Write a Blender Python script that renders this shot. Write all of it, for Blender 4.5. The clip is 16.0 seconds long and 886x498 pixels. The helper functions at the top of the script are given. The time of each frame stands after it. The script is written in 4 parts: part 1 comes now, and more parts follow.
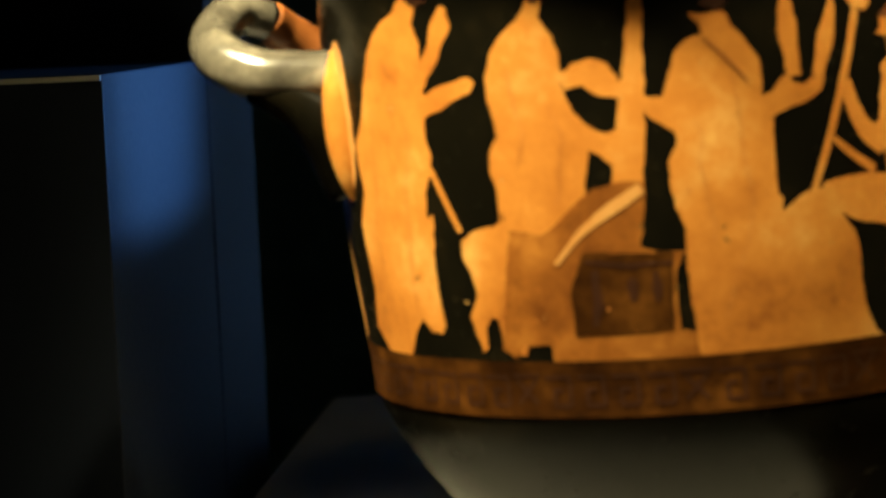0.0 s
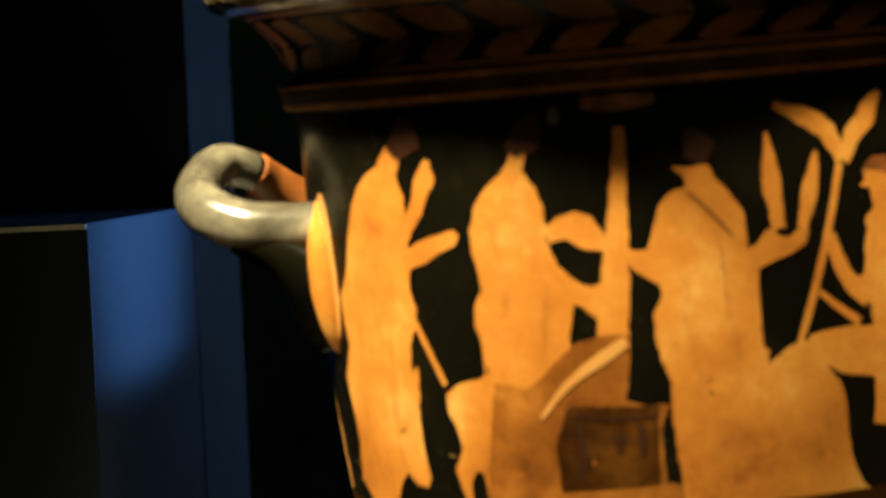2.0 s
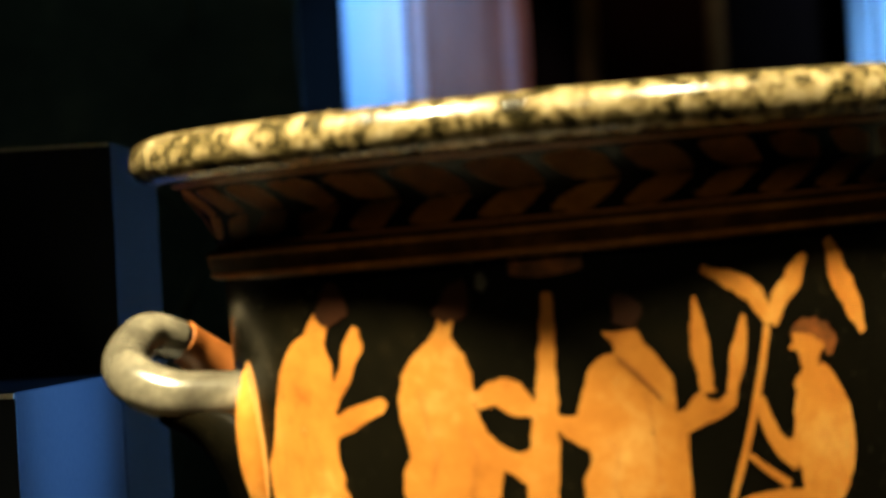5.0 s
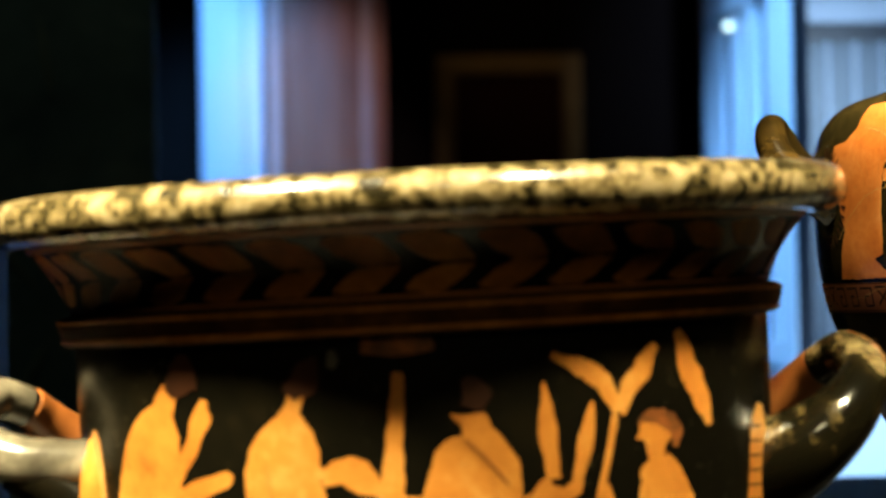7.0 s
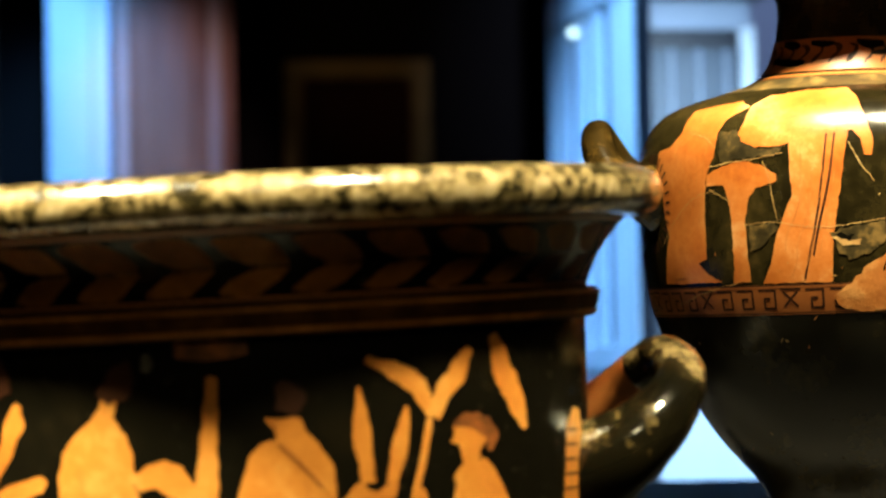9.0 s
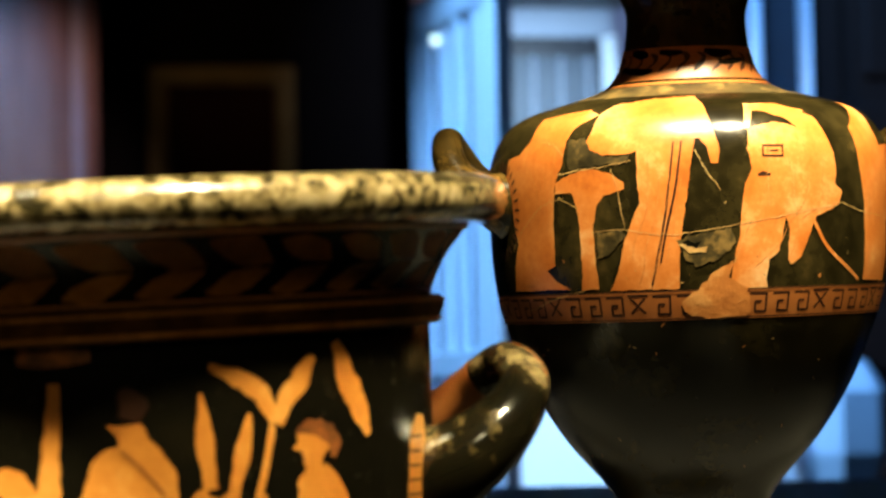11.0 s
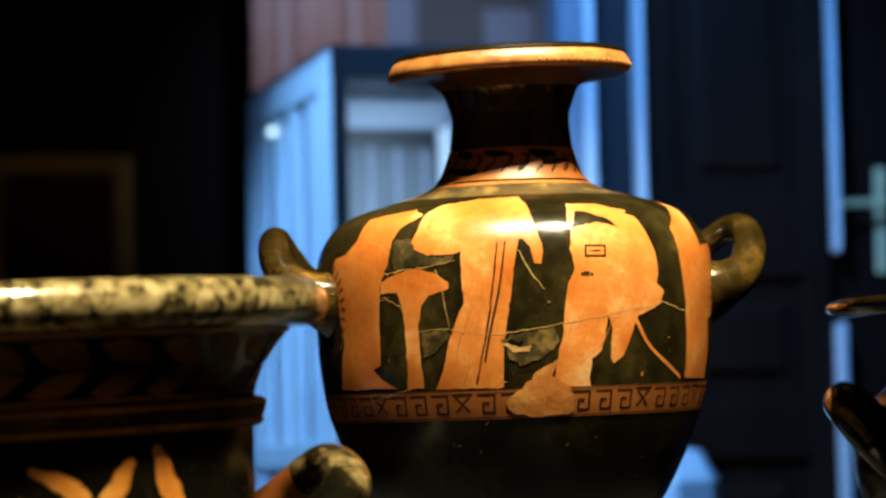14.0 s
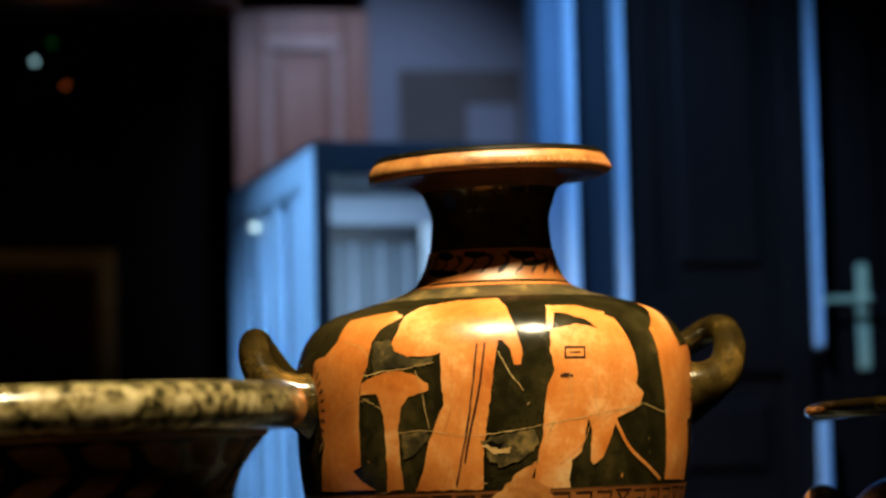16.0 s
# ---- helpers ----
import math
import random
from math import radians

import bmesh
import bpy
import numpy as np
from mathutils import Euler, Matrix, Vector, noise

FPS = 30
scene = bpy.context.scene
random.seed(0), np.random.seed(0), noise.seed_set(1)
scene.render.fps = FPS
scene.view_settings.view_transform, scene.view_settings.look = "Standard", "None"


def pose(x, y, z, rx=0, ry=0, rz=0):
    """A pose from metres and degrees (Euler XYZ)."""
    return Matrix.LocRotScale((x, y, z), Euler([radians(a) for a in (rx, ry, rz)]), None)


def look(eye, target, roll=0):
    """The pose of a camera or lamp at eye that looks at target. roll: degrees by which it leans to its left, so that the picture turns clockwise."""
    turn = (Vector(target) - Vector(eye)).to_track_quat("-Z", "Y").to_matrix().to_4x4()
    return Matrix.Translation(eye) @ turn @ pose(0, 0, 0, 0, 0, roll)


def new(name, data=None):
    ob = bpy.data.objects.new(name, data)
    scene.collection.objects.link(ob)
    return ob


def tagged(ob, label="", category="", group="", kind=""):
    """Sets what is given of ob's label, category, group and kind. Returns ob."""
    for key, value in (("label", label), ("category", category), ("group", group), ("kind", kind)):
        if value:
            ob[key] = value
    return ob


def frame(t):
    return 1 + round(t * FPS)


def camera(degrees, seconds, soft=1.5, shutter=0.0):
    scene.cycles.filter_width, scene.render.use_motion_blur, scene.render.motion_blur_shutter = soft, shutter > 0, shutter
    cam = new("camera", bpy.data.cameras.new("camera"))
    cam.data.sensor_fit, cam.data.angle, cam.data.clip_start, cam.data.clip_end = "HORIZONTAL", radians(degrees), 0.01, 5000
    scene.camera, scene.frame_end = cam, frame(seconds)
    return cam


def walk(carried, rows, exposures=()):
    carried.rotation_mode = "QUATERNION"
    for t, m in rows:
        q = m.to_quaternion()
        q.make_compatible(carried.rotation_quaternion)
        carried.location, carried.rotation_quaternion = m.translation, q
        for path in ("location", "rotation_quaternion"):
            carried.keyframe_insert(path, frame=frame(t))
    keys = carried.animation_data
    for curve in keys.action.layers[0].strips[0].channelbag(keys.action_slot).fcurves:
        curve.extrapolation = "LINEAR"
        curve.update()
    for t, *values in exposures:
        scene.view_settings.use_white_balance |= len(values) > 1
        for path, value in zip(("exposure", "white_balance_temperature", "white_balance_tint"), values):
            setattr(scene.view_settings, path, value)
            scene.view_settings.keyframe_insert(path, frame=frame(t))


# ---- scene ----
# Museum room: two painted vases on plinths under warm spotlights, a dim blue-lit room behind.
# Heights below are given from the krater's moulding, which lies at LEVEL above the floor.
LEVEL = 0.95

cam = camera(17.08, 16.0, soft=2.4)
cam.data.dof.use_dof = True
cam.data.dof.focus_distance = 1.90
cam.data.dof.aperture_fstop = 8.8
cam.data.dof.aperture_blades = 0

# seconds, x, y, z, yaw, pitch, roll
PATH = [
    (0, -0.0029, -1.5882, -0.0392, 4.284, -4.669, -2.585),
    (0.5, -0.0013, -1.5873, -0.0328, 4.219, -3.721, -2.341),
    (1, -0.0008, -1.5877, -0.0314, 4.119, -2.883, -2.283),
    (1.5, -0.0010, -1.5857, -0.0298, 4.035, -2.417, -2.358),
    (2, -0.0005, -1.5845, -0.0298, 3.962, -2.094, -2.647),
    (2.5, 0.0006, -1.5828, -0.0308, 3.856, -1.869, -3.037),
    (3, 0.0032, -1.5809, -0.0248, 3.753, -1.459, -3.473),
    (3.5, 0.0046, -1.5805, -0.0205, 3.591, -0.981, -3.779),
    (4, 0.0064, -1.5778, -0.0220, 3.420, -0.515, -4.021),
    (6.5, -0.0067, -1.5842, -0.0289, 0.214, 2.467, -1.071),
    (7, -0.0007, -1.5822, -0.0289, -0.477, 2.463, -0.941),
    (7.5, 0.0046, -1.5821, -0.0288, -1.117, 2.469, -0.992),
    (8, 0.0095, -1.5832, -0.0292, -1.830, 2.486, -1.002),
    (8.5, 0.0140, -1.5866, -0.0296, -2.522, 2.510, -1.078),
    (9, 0.0184, -1.5851, -0.0298, -3.301, 2.522, -1.012),
    (11.5, 0.0328, -1.5977, -0.0296, -6.461, 2.648, -1.022),
    (12, 0.0352, -1.6010, -0.0287, -7.073, 2.732, -0.905),
    (12.5, 0.0364, -1.6029, -0.0278, -7.624, 2.902, -0.919),
    (13, 0.0377, -1.6058, -0.0250, -8.197, 3.429, -1.050),
    (13.5, 0.0384, -1.6090, -0.0236, -8.635, 3.790, -1.180),
    (14, 0.0396, -1.6104, -0.0222, -8.962, 4.220, -1.302),
    (14.5, 0.0405, -1.6106, -0.0203, -9.194, 4.682, -1.396),
    (15, 0.0410, -1.6120, -0.0164, -9.271, 5.282, -1.352),
    (15.5, 0.0414, -1.6131, -0.0159, -9.299, 5.754, -1.268),
    (16, 0.0422, -1.6137, -0.0168, -9.311, 6.019, -1.302),
]


def aimed(x, y, z, yaw, pitch, roll):
    a, b = radians(yaw), radians(pitch)
    ahead = Vector((-math.sin(a) * math.cos(b), math.cos(a) * math.cos(b), math.sin(b)))
    eye = Vector((x, y, z + LEVEL))
    return look(eye, eye + ahead, roll)


walk(cam, [(t, aimed(*row)) for t, *row in PATH], [(0.0, 0.08), (4.0, 0.22), (9.0, 0.48), (12.5, 0.35), (14.0, 0.0), (16.0, -0.42)])

# ---- light ----
world = bpy.data.worlds.new("dim_room")
scene.world = world
world.use_nodes = True
world.node_tree.nodes["Background"].inputs["Color"].default_value = (0.02, 0.03, 0.06, 1)
world.node_tree.nodes["Background"].inputs["Strength"].default_value = 0.05


def spot(name, eye, target, watts, colour, degrees, blend=0.4, size=0.04):
    data = bpy.data.lights.new(name, "SPOT")
    data.energy, data.color, data.spot_size, data.spot_blend, data.shadow_soft_size = watts, colour, radians(degrees), blend, size
    ob = new(name, data)
    ob.matrix_world = look((eye[0], eye[1], eye[2] + LEVEL), (target[0], target[1], target[2] + LEVEL))
    return ob


def area(name, eye, target, watts, colour, sx, sy):
    data = bpy.data.lights.new(name, "AREA")
    data.shape, data.size, data.size_y, data.energy, data.color = "RECTANGLE", sx, sy, watts, colour
    ob = new(name, data)
    ob.matrix_world = look((eye[0], eye[1], eye[2] + LEVEL), (target[0], target[1], target[2] + LEVEL))
    return ob


WARM, HALOGEN, COLD = (1.0, 0.865, 0.49), (1.0, 0.85, 0.51), (0.13, 0.40, 1.0)
# warm ceiling spots on the vases, and one added fill on the krater
spot("ceiling_spot_krater_west", (-1.12, -0.93, 2.12), (-0.12, -0.05, 0.0), 1900, WARM, 13.5, 0.95, 0.17)
spot("ceiling_spot_krater_east", (0.78, -0.98, 1.97), (0.08, -0.05, 0.04), 1020, WARM, 12.5, 0.95, 0.17)
# unseen fill, added to brighten the krater's neck under its rim
spot("fill_spot_krater", (0.3, -3.3, 2.1), (0.0, 0.0, 0.02), 60, WARM, 9.5, 0.7, 0.25)
spot("ceiling_spot_hydria_west", (0.20, -0.55, 2.1), (0.42, 0.47, 0.09), 860, HALOGEN, 11.6, 0.9, 0.12)
spot("ceiling_spot_hydria_east", (0.90, -0.6, 2.1), (0.43, 0.47, 0.09), 840, HALOGEN, 11.6, 0.9, 0.12)
spot("ceiling_spot_side_vase", (1.0, -0.9, 2.1), (0.56, 0.03, 0.03), 260, WARM, 8, 0.8, 0.05)
# cold ceiling spots of the rear of the room, unseen, with added fills
# added low blue light; the hydria plinth's edge fades it down the blocks
spot("blue_fill_blocks", (1.7, 1.25, -0.05), (-0.36, 0.50, -0.06), 520, COLD, 13, 1.0, 0.07)
spot("ceiling_spot_showcase", (-0.35, 2.9, 1.95), (0.68, 4.1, 0.0), 600, (0.2, 0.5, 1.0), 38, 0.8, 0.08)
# unseen spot added to whiten the showcase's lower front
spot("fill_spot_showcase_front", (1.0, 2.5, 1.95), (0.86, 3.8, -0.25), 650, (0.42, 0.66, 1.0), 16, 0.8, 0.06)
spot("ceiling_spot_west_door", (-0.62, 5.2, 2.0), (-0.60, 7.15, 0.75), 420, COLD, 25, 0.8, 0.08)
# pinkish fill added to bring out the brown of the west door
spot("fill_spot_wooden_door", (-0.15, 5.2, 2.0), (-0.28, 7.2, 0.75), 52, (1.0, 0.72, 0.75), 17, 0.6, 0.08)
spot("ceiling_spot_east_door", (0.75, 2.9, 2.0), (1.45, 4.4, 0.45), 350, COLD, 46, 0.8, 0.08)
# fill added to lift the far door and wall panel, no lamp known
spot("fill_spot_far_door", (1.1, 5.6, 2.0), (1.30, 7.2, 1.15), 110, (0.5, 0.62, 1.0), 46, 0.8, 0.08)
# weak fill added so the green hanging is not black
spot("fill_spot_hanging", (-0.7, 1.9, 2.0), (-0.75, 3.05, 0.5), 4.5, (0.75, 1.0, 0.9), 50, 0.9, 0.05)
# warm fill added to tint and lift the gilt frame
spot("fill_spot_picture", (0.3, 6.2, 2.0), (0.36, 7.58, 1.0), 4.0, (1.0, 0.66, 0.32), 26, 0.9, 0.05)
area("showcase_light", (0.87, 4.15, 0.5), (0.87, 4.6, 0.15), 8.0, (0.55, 0.78, 1.0), 0.3, 0.4)


# ---- materials ----
def nodes_of(name):
    m = bpy.data.materials.new(name)
    m.use_nodes = True
    nt = m.node_tree
    return m, nt, nt.nodes["Principled BSDF"]


def node(nt, kind, **values):
    n = nt.nodes.new(kind)
    for key, value in values.items():
        n.inputs[key.replace("_", " ")].default_value = value
    return n


def coords(nt, scale=(1, 1, 1)):
    t, mp = nt.nodes.new("ShaderNodeTexCoord"), nt.nodes.new("ShaderNodeMapping")
    mp.inputs["Scale"].default_value = scale
    nt.links.new(t.outputs["Object"], mp.inputs["Vector"])
    return mp.outputs["Vector"]


def ramp(nt, source, stops):
    r = nt.nodes.new("ShaderNodeValToRGB")
    while len(r.color_ramp.elements) < len(stops):
        r.color_ramp.elements.new(0.5)
    for e, (at, c) in zip(r.color_ramp.elements, stops):
        e.position, e.color = at, (*c, 1)
    nt.links.new(source, r.inputs["Fac"])
    return r.outputs["Color"]


def surface(name, stops, rough=(0.3, 0.5), grain=60.0, blotch=9.0, bump=0.15, metal=0.0, stretch=(1, 1, 1), coat=0.0, spec=0.5):
    """Colour from large blotches mixed with fine grain, uneven gloss and a fine relief."""
    m, nt, b = nodes_of(name)
    v = coords(nt, stretch)
    big = node(nt, "ShaderNodeTexNoise", Scale=blotch, Detail=6.0, Roughness=0.62)
    fine = node(nt, "ShaderNodeTexNoise", Scale=grain, Detail=4.0, Roughness=0.7)
    for n in (big, fine):
        nt.links.new(v, n.inputs["Vector"])
    mix = nt.nodes.new("ShaderNodeMath")
    mix.operation = "MULTIPLY_ADD"
    nt.links.new(fine.outputs["Fac"], mix.inputs[0])
    mix.inputs[1].default_value = 0.35
    half = nt.nodes.new("ShaderNodeMath")
    half.operation = "MULTIPLY_ADD"
    nt.links.new(big.outputs["Fac"], half.inputs[0])
    half.inputs[1].default_value, half.inputs[2].default_value = 1.1, -0.22
    nt.links.new(half.outputs[0], mix.inputs[2])
    nt.links.new(ramp(nt, mix.outputs[0], stops), b.inputs["Base Color"])
    r = nt.nodes.new("ShaderNodeMapRange")
    nt.links.new(fine.outputs["Fac"], r.inputs["Value"])
    r.inputs["To Min"].default_value, r.inputs["To Max"].default_value = rough
    nt.links.new(r.outputs["Result"], b.inputs["Roughness"])
    if bump:
        bp = node(nt, "ShaderNodeBump", Strength=bump, Distance=0.002)
        nt.links.new(mix.outputs[0], bp.inputs["Height"])
        nt.links.new(bp.outputs["Normal"], b.inputs["Normal"])
    b.inputs["Metallic"].default_value = metal
    b.inputs["Coat Weight"].default_value = coat
    b.inputs["Coat Roughness"].default_value = 0.12
    b.inputs["Specular IOR Level"].default_value = spec
    return m


def glow(name, colour, strength):
    m, nt, b = nodes_of(name)
    b.inputs["Base Color"].default_value = (*colour, 1)
    b.inputs["Emission Color"].default_value = (*colour, 1)
    b.inputs["Emission Strength"].default_value = strength
    return m


M_GLAZE = surface("black_glaze", [(0.25, (0.003, 0.0026, 0.0016)), (0.55, (0.005, 0.0042, 0.0022)), (0.75, (0.011, 0.008, 0.0035)), (0.92, (0.04, 0.023, 0.008))], (0.19, 0.32), 110, 18, 0.10, spec=0.32)
# black glaze with the warm spots' sheen put into an olive colour
M_GLAZE_SHEEN = surface("warm_sheen_black_glaze", [(0.25, (0.004, 0.0032, 0.0012)), (0.46, (0.011, 0.0085, 0.0026)), (0.62, (0.026, 0.0195, 0.006)), (0.85, (0.08, 0.052, 0.015))], (0.14, 0.26), 130, 16, 0.10, spec=0.42)
M_CLAY = surface("orange_clay", [(0.26, (0.24, 0.070, 0.011)), (0.42, (0.46, 0.160, 0.024)), (0.56, (0.57, 0.218, 0.036)), (0.74, (0.70, 0.36, 0.095))], (0.27, 0.42), 150, 14, 0.1, coat=0.2)
M_CLAY_RED = surface("red_orange_clay", [(0.26, (0.36, 0.085, 0.012)), (0.42, (0.50, 0.145, 0.023)), (0.54, (0.58, 0.20, 0.044)), (0.64, (0.66, 0.30, 0.10)), (0.78, (0.72, 0.44, 0.21))], (0.24, 0.4), 170, 20, 0.12, coat=0.45)
M_CLAY_DARK = surface("brown_clay", [(0.2, (0.22, 0.065, 0.014)), (0.55, (0.31, 0.10, 0.022)), (0.9, (0.38, 0.14, 0.035))], (0.3, 0.45), 110, 20, 0.1)
M_TAN = surface("tan_restored_clay", [(0.3, (0.36, 0.115, 0.022)), (0.5, (0.46, 0.165, 0.035)), (0.7, (0.58, 0.27, 0.08))], (0.35, 0.55), 150, 60, 0.4)
M_PALE = surface("pale_worn_clay", [(0.2, (0.48, 0.185, 0.04)), (0.55, (0.58, 0.275, 0.075)), (0.9, (0.66, 0.38, 0.13))], (0.3, 0.5), 150, 40, 0.12)
M_CRACK = surface("cream_filler", [(0.3, (0.3, 0.15, 0.04)), (0.6, (0.5, 0.31, 0.11)), (0.9, (0.62, 0.44, 0.2))], (0.5, 0.7), 260, 90, 0.2)
M_LINE = surface("dark_painted_line", [(0.3, (0.02, 0.007, 0.003)), (0.8, (0.05, 0.016, 0.006))], (0.4, 0.6), 120, 30, 0.0, spec=0.2)
M_LINE_SOFT = surface("faded_painted_line", [(0.3, (0.06, 0.018, 0.006)), (0.5, (0.13, 0.04, 0.010)), (0.72, (0.32, 0.10, 0.022))], (0.3, 0.5), 220, 90, 0.0)
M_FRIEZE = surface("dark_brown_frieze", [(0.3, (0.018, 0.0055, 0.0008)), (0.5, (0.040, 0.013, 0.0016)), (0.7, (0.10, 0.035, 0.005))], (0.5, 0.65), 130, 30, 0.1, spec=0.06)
# stained clay, also darkened to hold shade on the leaves and lower wall
M_BROWN = surface("stained_shaded_clay", [(0.3, (0.13, 0.038, 0.005)), (0.5, (0.24, 0.078, 0.0105)), (0.7, (0.40, 0.15, 0.024))], (0.45, 0.6), 130, 24, 0.1, spec=0.15)
# pale wood that carries the highlights of door edges in its colour
M_TRIMWOOD = surface("highlight_pale_bead", [(0.3, (0.4, 0.27, 0.23)), (0.7, (0.5, 0.35, 0.3))], (0.4, 0.55), 60, 6, 0.1, stretch=(6, 6, 0.6))
M_WORN = surface("worn_rim_glaze", [(0.32, (0.012, 0.010, 0.005)), (0.44, (0.05, 0.038, 0.014)), (0.53, (0.25, 0.185, 0.085)), (0.75, (0.54, 0.44, 0.26))], (0.12, 0.28), 260, 95, 0.4, coat=1.0)
M_HANDLE = surface("olive_glazed_handle", [(0.3, (0.005, 0.0045, 0.0025)), (0.56, (0.010, 0.008, 0.0035)), (0.63, (0.08, 0.055, 0.02)), (0.74, (0.42, 0.31, 0.15))], (0.1, 0.2), 90, 26, 0.08, coat=0.6)
M_HANDLE_BROWN = surface("brown_olive_glazed_handle", [(0.3, (0.010, 0.0065, 0.002)), (0.5, (0.034, 0.021, 0.005)), (0.64, (0.10, 0.058, 0.013)), (0.8, (0.32, 0.16, 0.035))], (0.08, 0.18), 90, 30, 0.08, coat=0.8)
# worn grey that also holds the broad sheen on the handle's top
M_GREY_HANDLE = surface("grey_worn_sheen_handle", [(0.25, (0.04, 0.034, 0.026)), (0.52, (0.13, 0.115, 0.088)), (0.8, (0.32, 0.28, 0.21))], (0.16, 0.28), 70, 34, 0.2, coat=0.9)
M_FOLD = surface("olive_filler", [(0.3, (0.014, 0.011, 0.004)), (0.5, (0.045, 0.032, 0.010)), (0.7, (0.17, 0.105, 0.03))], (0.3, 0.5), 120, 60, 0.3)
M_PLINTH = surface("grey_plinth_paint", [(0.3, (0.075, 0.076, 0.07)), (0.7, (0.10, 0.10, 0.092))], (0.6, 0.75), 180, 6, 0.1, spec=0.3)
M_PLINTH_LIGHT = surface("pale_grey_plinth_paint", [(0.3, (0.3, 0.29, 0.26)), (0.7, (0.36, 0.35, 0.31))], (0.55, 0.7), 180, 6, 0.1)
M_BLACKBOX = surface("black_navy_painted_board", [(0.3, (0.008, 0.012, 0.022)), (0.7, (0.011, 0.016, 0.028))], (0.5, 0.65), 160, 3, 0.05, spec=0.3)
M_EDGE = surface("pale_board_edge", [(0.3, (0.5, 0.48, 0.42)), (0.7, (0.6, 0.58, 0.5))], (0.5, 0.6), 160, 10, 0.0)
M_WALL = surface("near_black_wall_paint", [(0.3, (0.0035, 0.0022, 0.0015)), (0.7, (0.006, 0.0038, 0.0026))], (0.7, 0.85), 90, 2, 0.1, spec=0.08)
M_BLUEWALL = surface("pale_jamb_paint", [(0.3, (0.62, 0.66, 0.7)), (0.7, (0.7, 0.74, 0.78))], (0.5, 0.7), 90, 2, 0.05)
M_WOOD = surface("brown_door_wood", [(0.25, (0.14, 0.045, 0.02)), (0.55, (0.24, 0.085, 0.04)), (0.85, (0.34, 0.14, 0.07))], (0.35, 0.5), 40, 4, 0.2, stretch=(6, 6, 0.6))
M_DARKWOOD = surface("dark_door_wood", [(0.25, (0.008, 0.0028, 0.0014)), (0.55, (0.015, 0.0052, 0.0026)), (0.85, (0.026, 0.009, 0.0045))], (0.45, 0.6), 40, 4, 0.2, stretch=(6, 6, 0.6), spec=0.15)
M_GILT = surface("dull_gilt_frame", [(0.3, (0.22, 0.13, 0.035)), (0.7, (0.36, 0.23, 0.07))], (0.45, 0.6), 60, 10, 0.2, spec=0.2)
M_CANVAS = surface("dark_canvas", [(0.3, (0.03, 0.010, 0.006)), (0.7, (0.055, 0.018, 0.011))], (0.8, 0.95), 60, 5, 0.1, spec=0.05)
M_GREENCANVAS = surface("dark_green_canvas", [(0.3, (0.03, 0.05, 0.036)), (0.6, (0.07, 0.1, 0.07)), (0.85, (0.15, 0.17, 0.11))], (0.4, 0.6), 40, 7, 0.1)
M_GREYBLUE = surface("grey_blue_wall_paint", [(0.3, (0.16, 0.19, 0.24)), (0.7, (0.2, 0.23, 0.28))], (0.5, 0.7), 90, 2, 0.05)
M_GREENLEAF = surface("faded_green_leaf", [(0.3, (0.09, 0.1, 0.05)), (0.7, (0.14, 0.15, 0.08))], (0.5, 0.7), 90, 8, 0.05)
M_BLACKMETAL = surface("black_metal_frame", [(0.3, (0.008, 0.009, 0.012)), (0.7, (0.014, 0.015, 0.02))], (0.35, 0.5), 90, 6, 0.05)
M_CASEBLUE = surface("pale_case_metal", [(0.3, (0.5, 0.55, 0.6)), (0.7, (0.6, 0.65, 0.7))], (0.35, 0.5), 90, 3, 0.05)
M_BRASS = surface("nickel_handle", [(0.3, (0.86, 0.66, 0.33)), (0.7, (0.93, 0.74, 0.40))], (0.25, 0.4), 90, 10, 0.05, metal=0.1)
M_LIP = surface("brown_worn_lip_clay", [(0.3, (0.16, 0.06, 0.015)), (0.48, (0.3, 0.115, 0.028)), (0.7, (0.46, 0.21, 0.065))], (0.34, 0.5), 150, 40, 0.2)
# blue board colour with the dimness inside the showcase put into it
M_DIMBLUE = surface("dimmed_blue_board", [(0.3, (0.03, 0.04, 0.055)), (0.7, (0.045, 0.058, 0.075))], (0.5, 0.7), 90, 4, 0.05)
M_FLOOR = surface("dark_floor_boards", [(0.25, (0.03, 0.02, 0.015)), (0.8, (0.06, 0.04, 0.03))], (0.3, 0.5), 40, 4, 0.2, stretch=(6, 0.7, 1))
M_CEIL = surface("dark_ceiling_paint", [(0.3, (0.05, 0.03, 0.02)), (0.7, (0.07, 0.045, 0.03))], (0.6, 0.8), 60, 2, 0.1)
M_GLASS, _nt, _b = nodes_of("case_glass")
_b.inputs["Base Color"].default_value = (0.9, 0.95, 1.0, 1)
_b.inputs["Transmission Weight"].default_value, _b.inputs["Roughness"].default_value, _b.inputs["IOR"].default_value = 1.0, 0.02, 1.05


# ---- mesh helpers ----
def mesh_object(name, bm, material, smooth=False):
    bm.normal_update()
    me = bpy.data.meshes.new(name)
    bm.to_mesh(me)
    bm.free()
    me.materials.append(material)
    if smooth:
        me.polygons.foreach_set("use_smooth", [True] * len(me.polygons))
    return new(name, me)


def part(name, bm, material, parent, label="", smooth=False):
    ob = mesh_object(name, bm, material, smooth)
    ob.parent = parent
    return tagged(ob, label)


def holder(name, m, label, category, group="", kind=""):
    ob = new(name)
    ob.empty_display_size = 0.05
    ob.matrix_world = m
    return tagged(ob, label, category, group, kind)


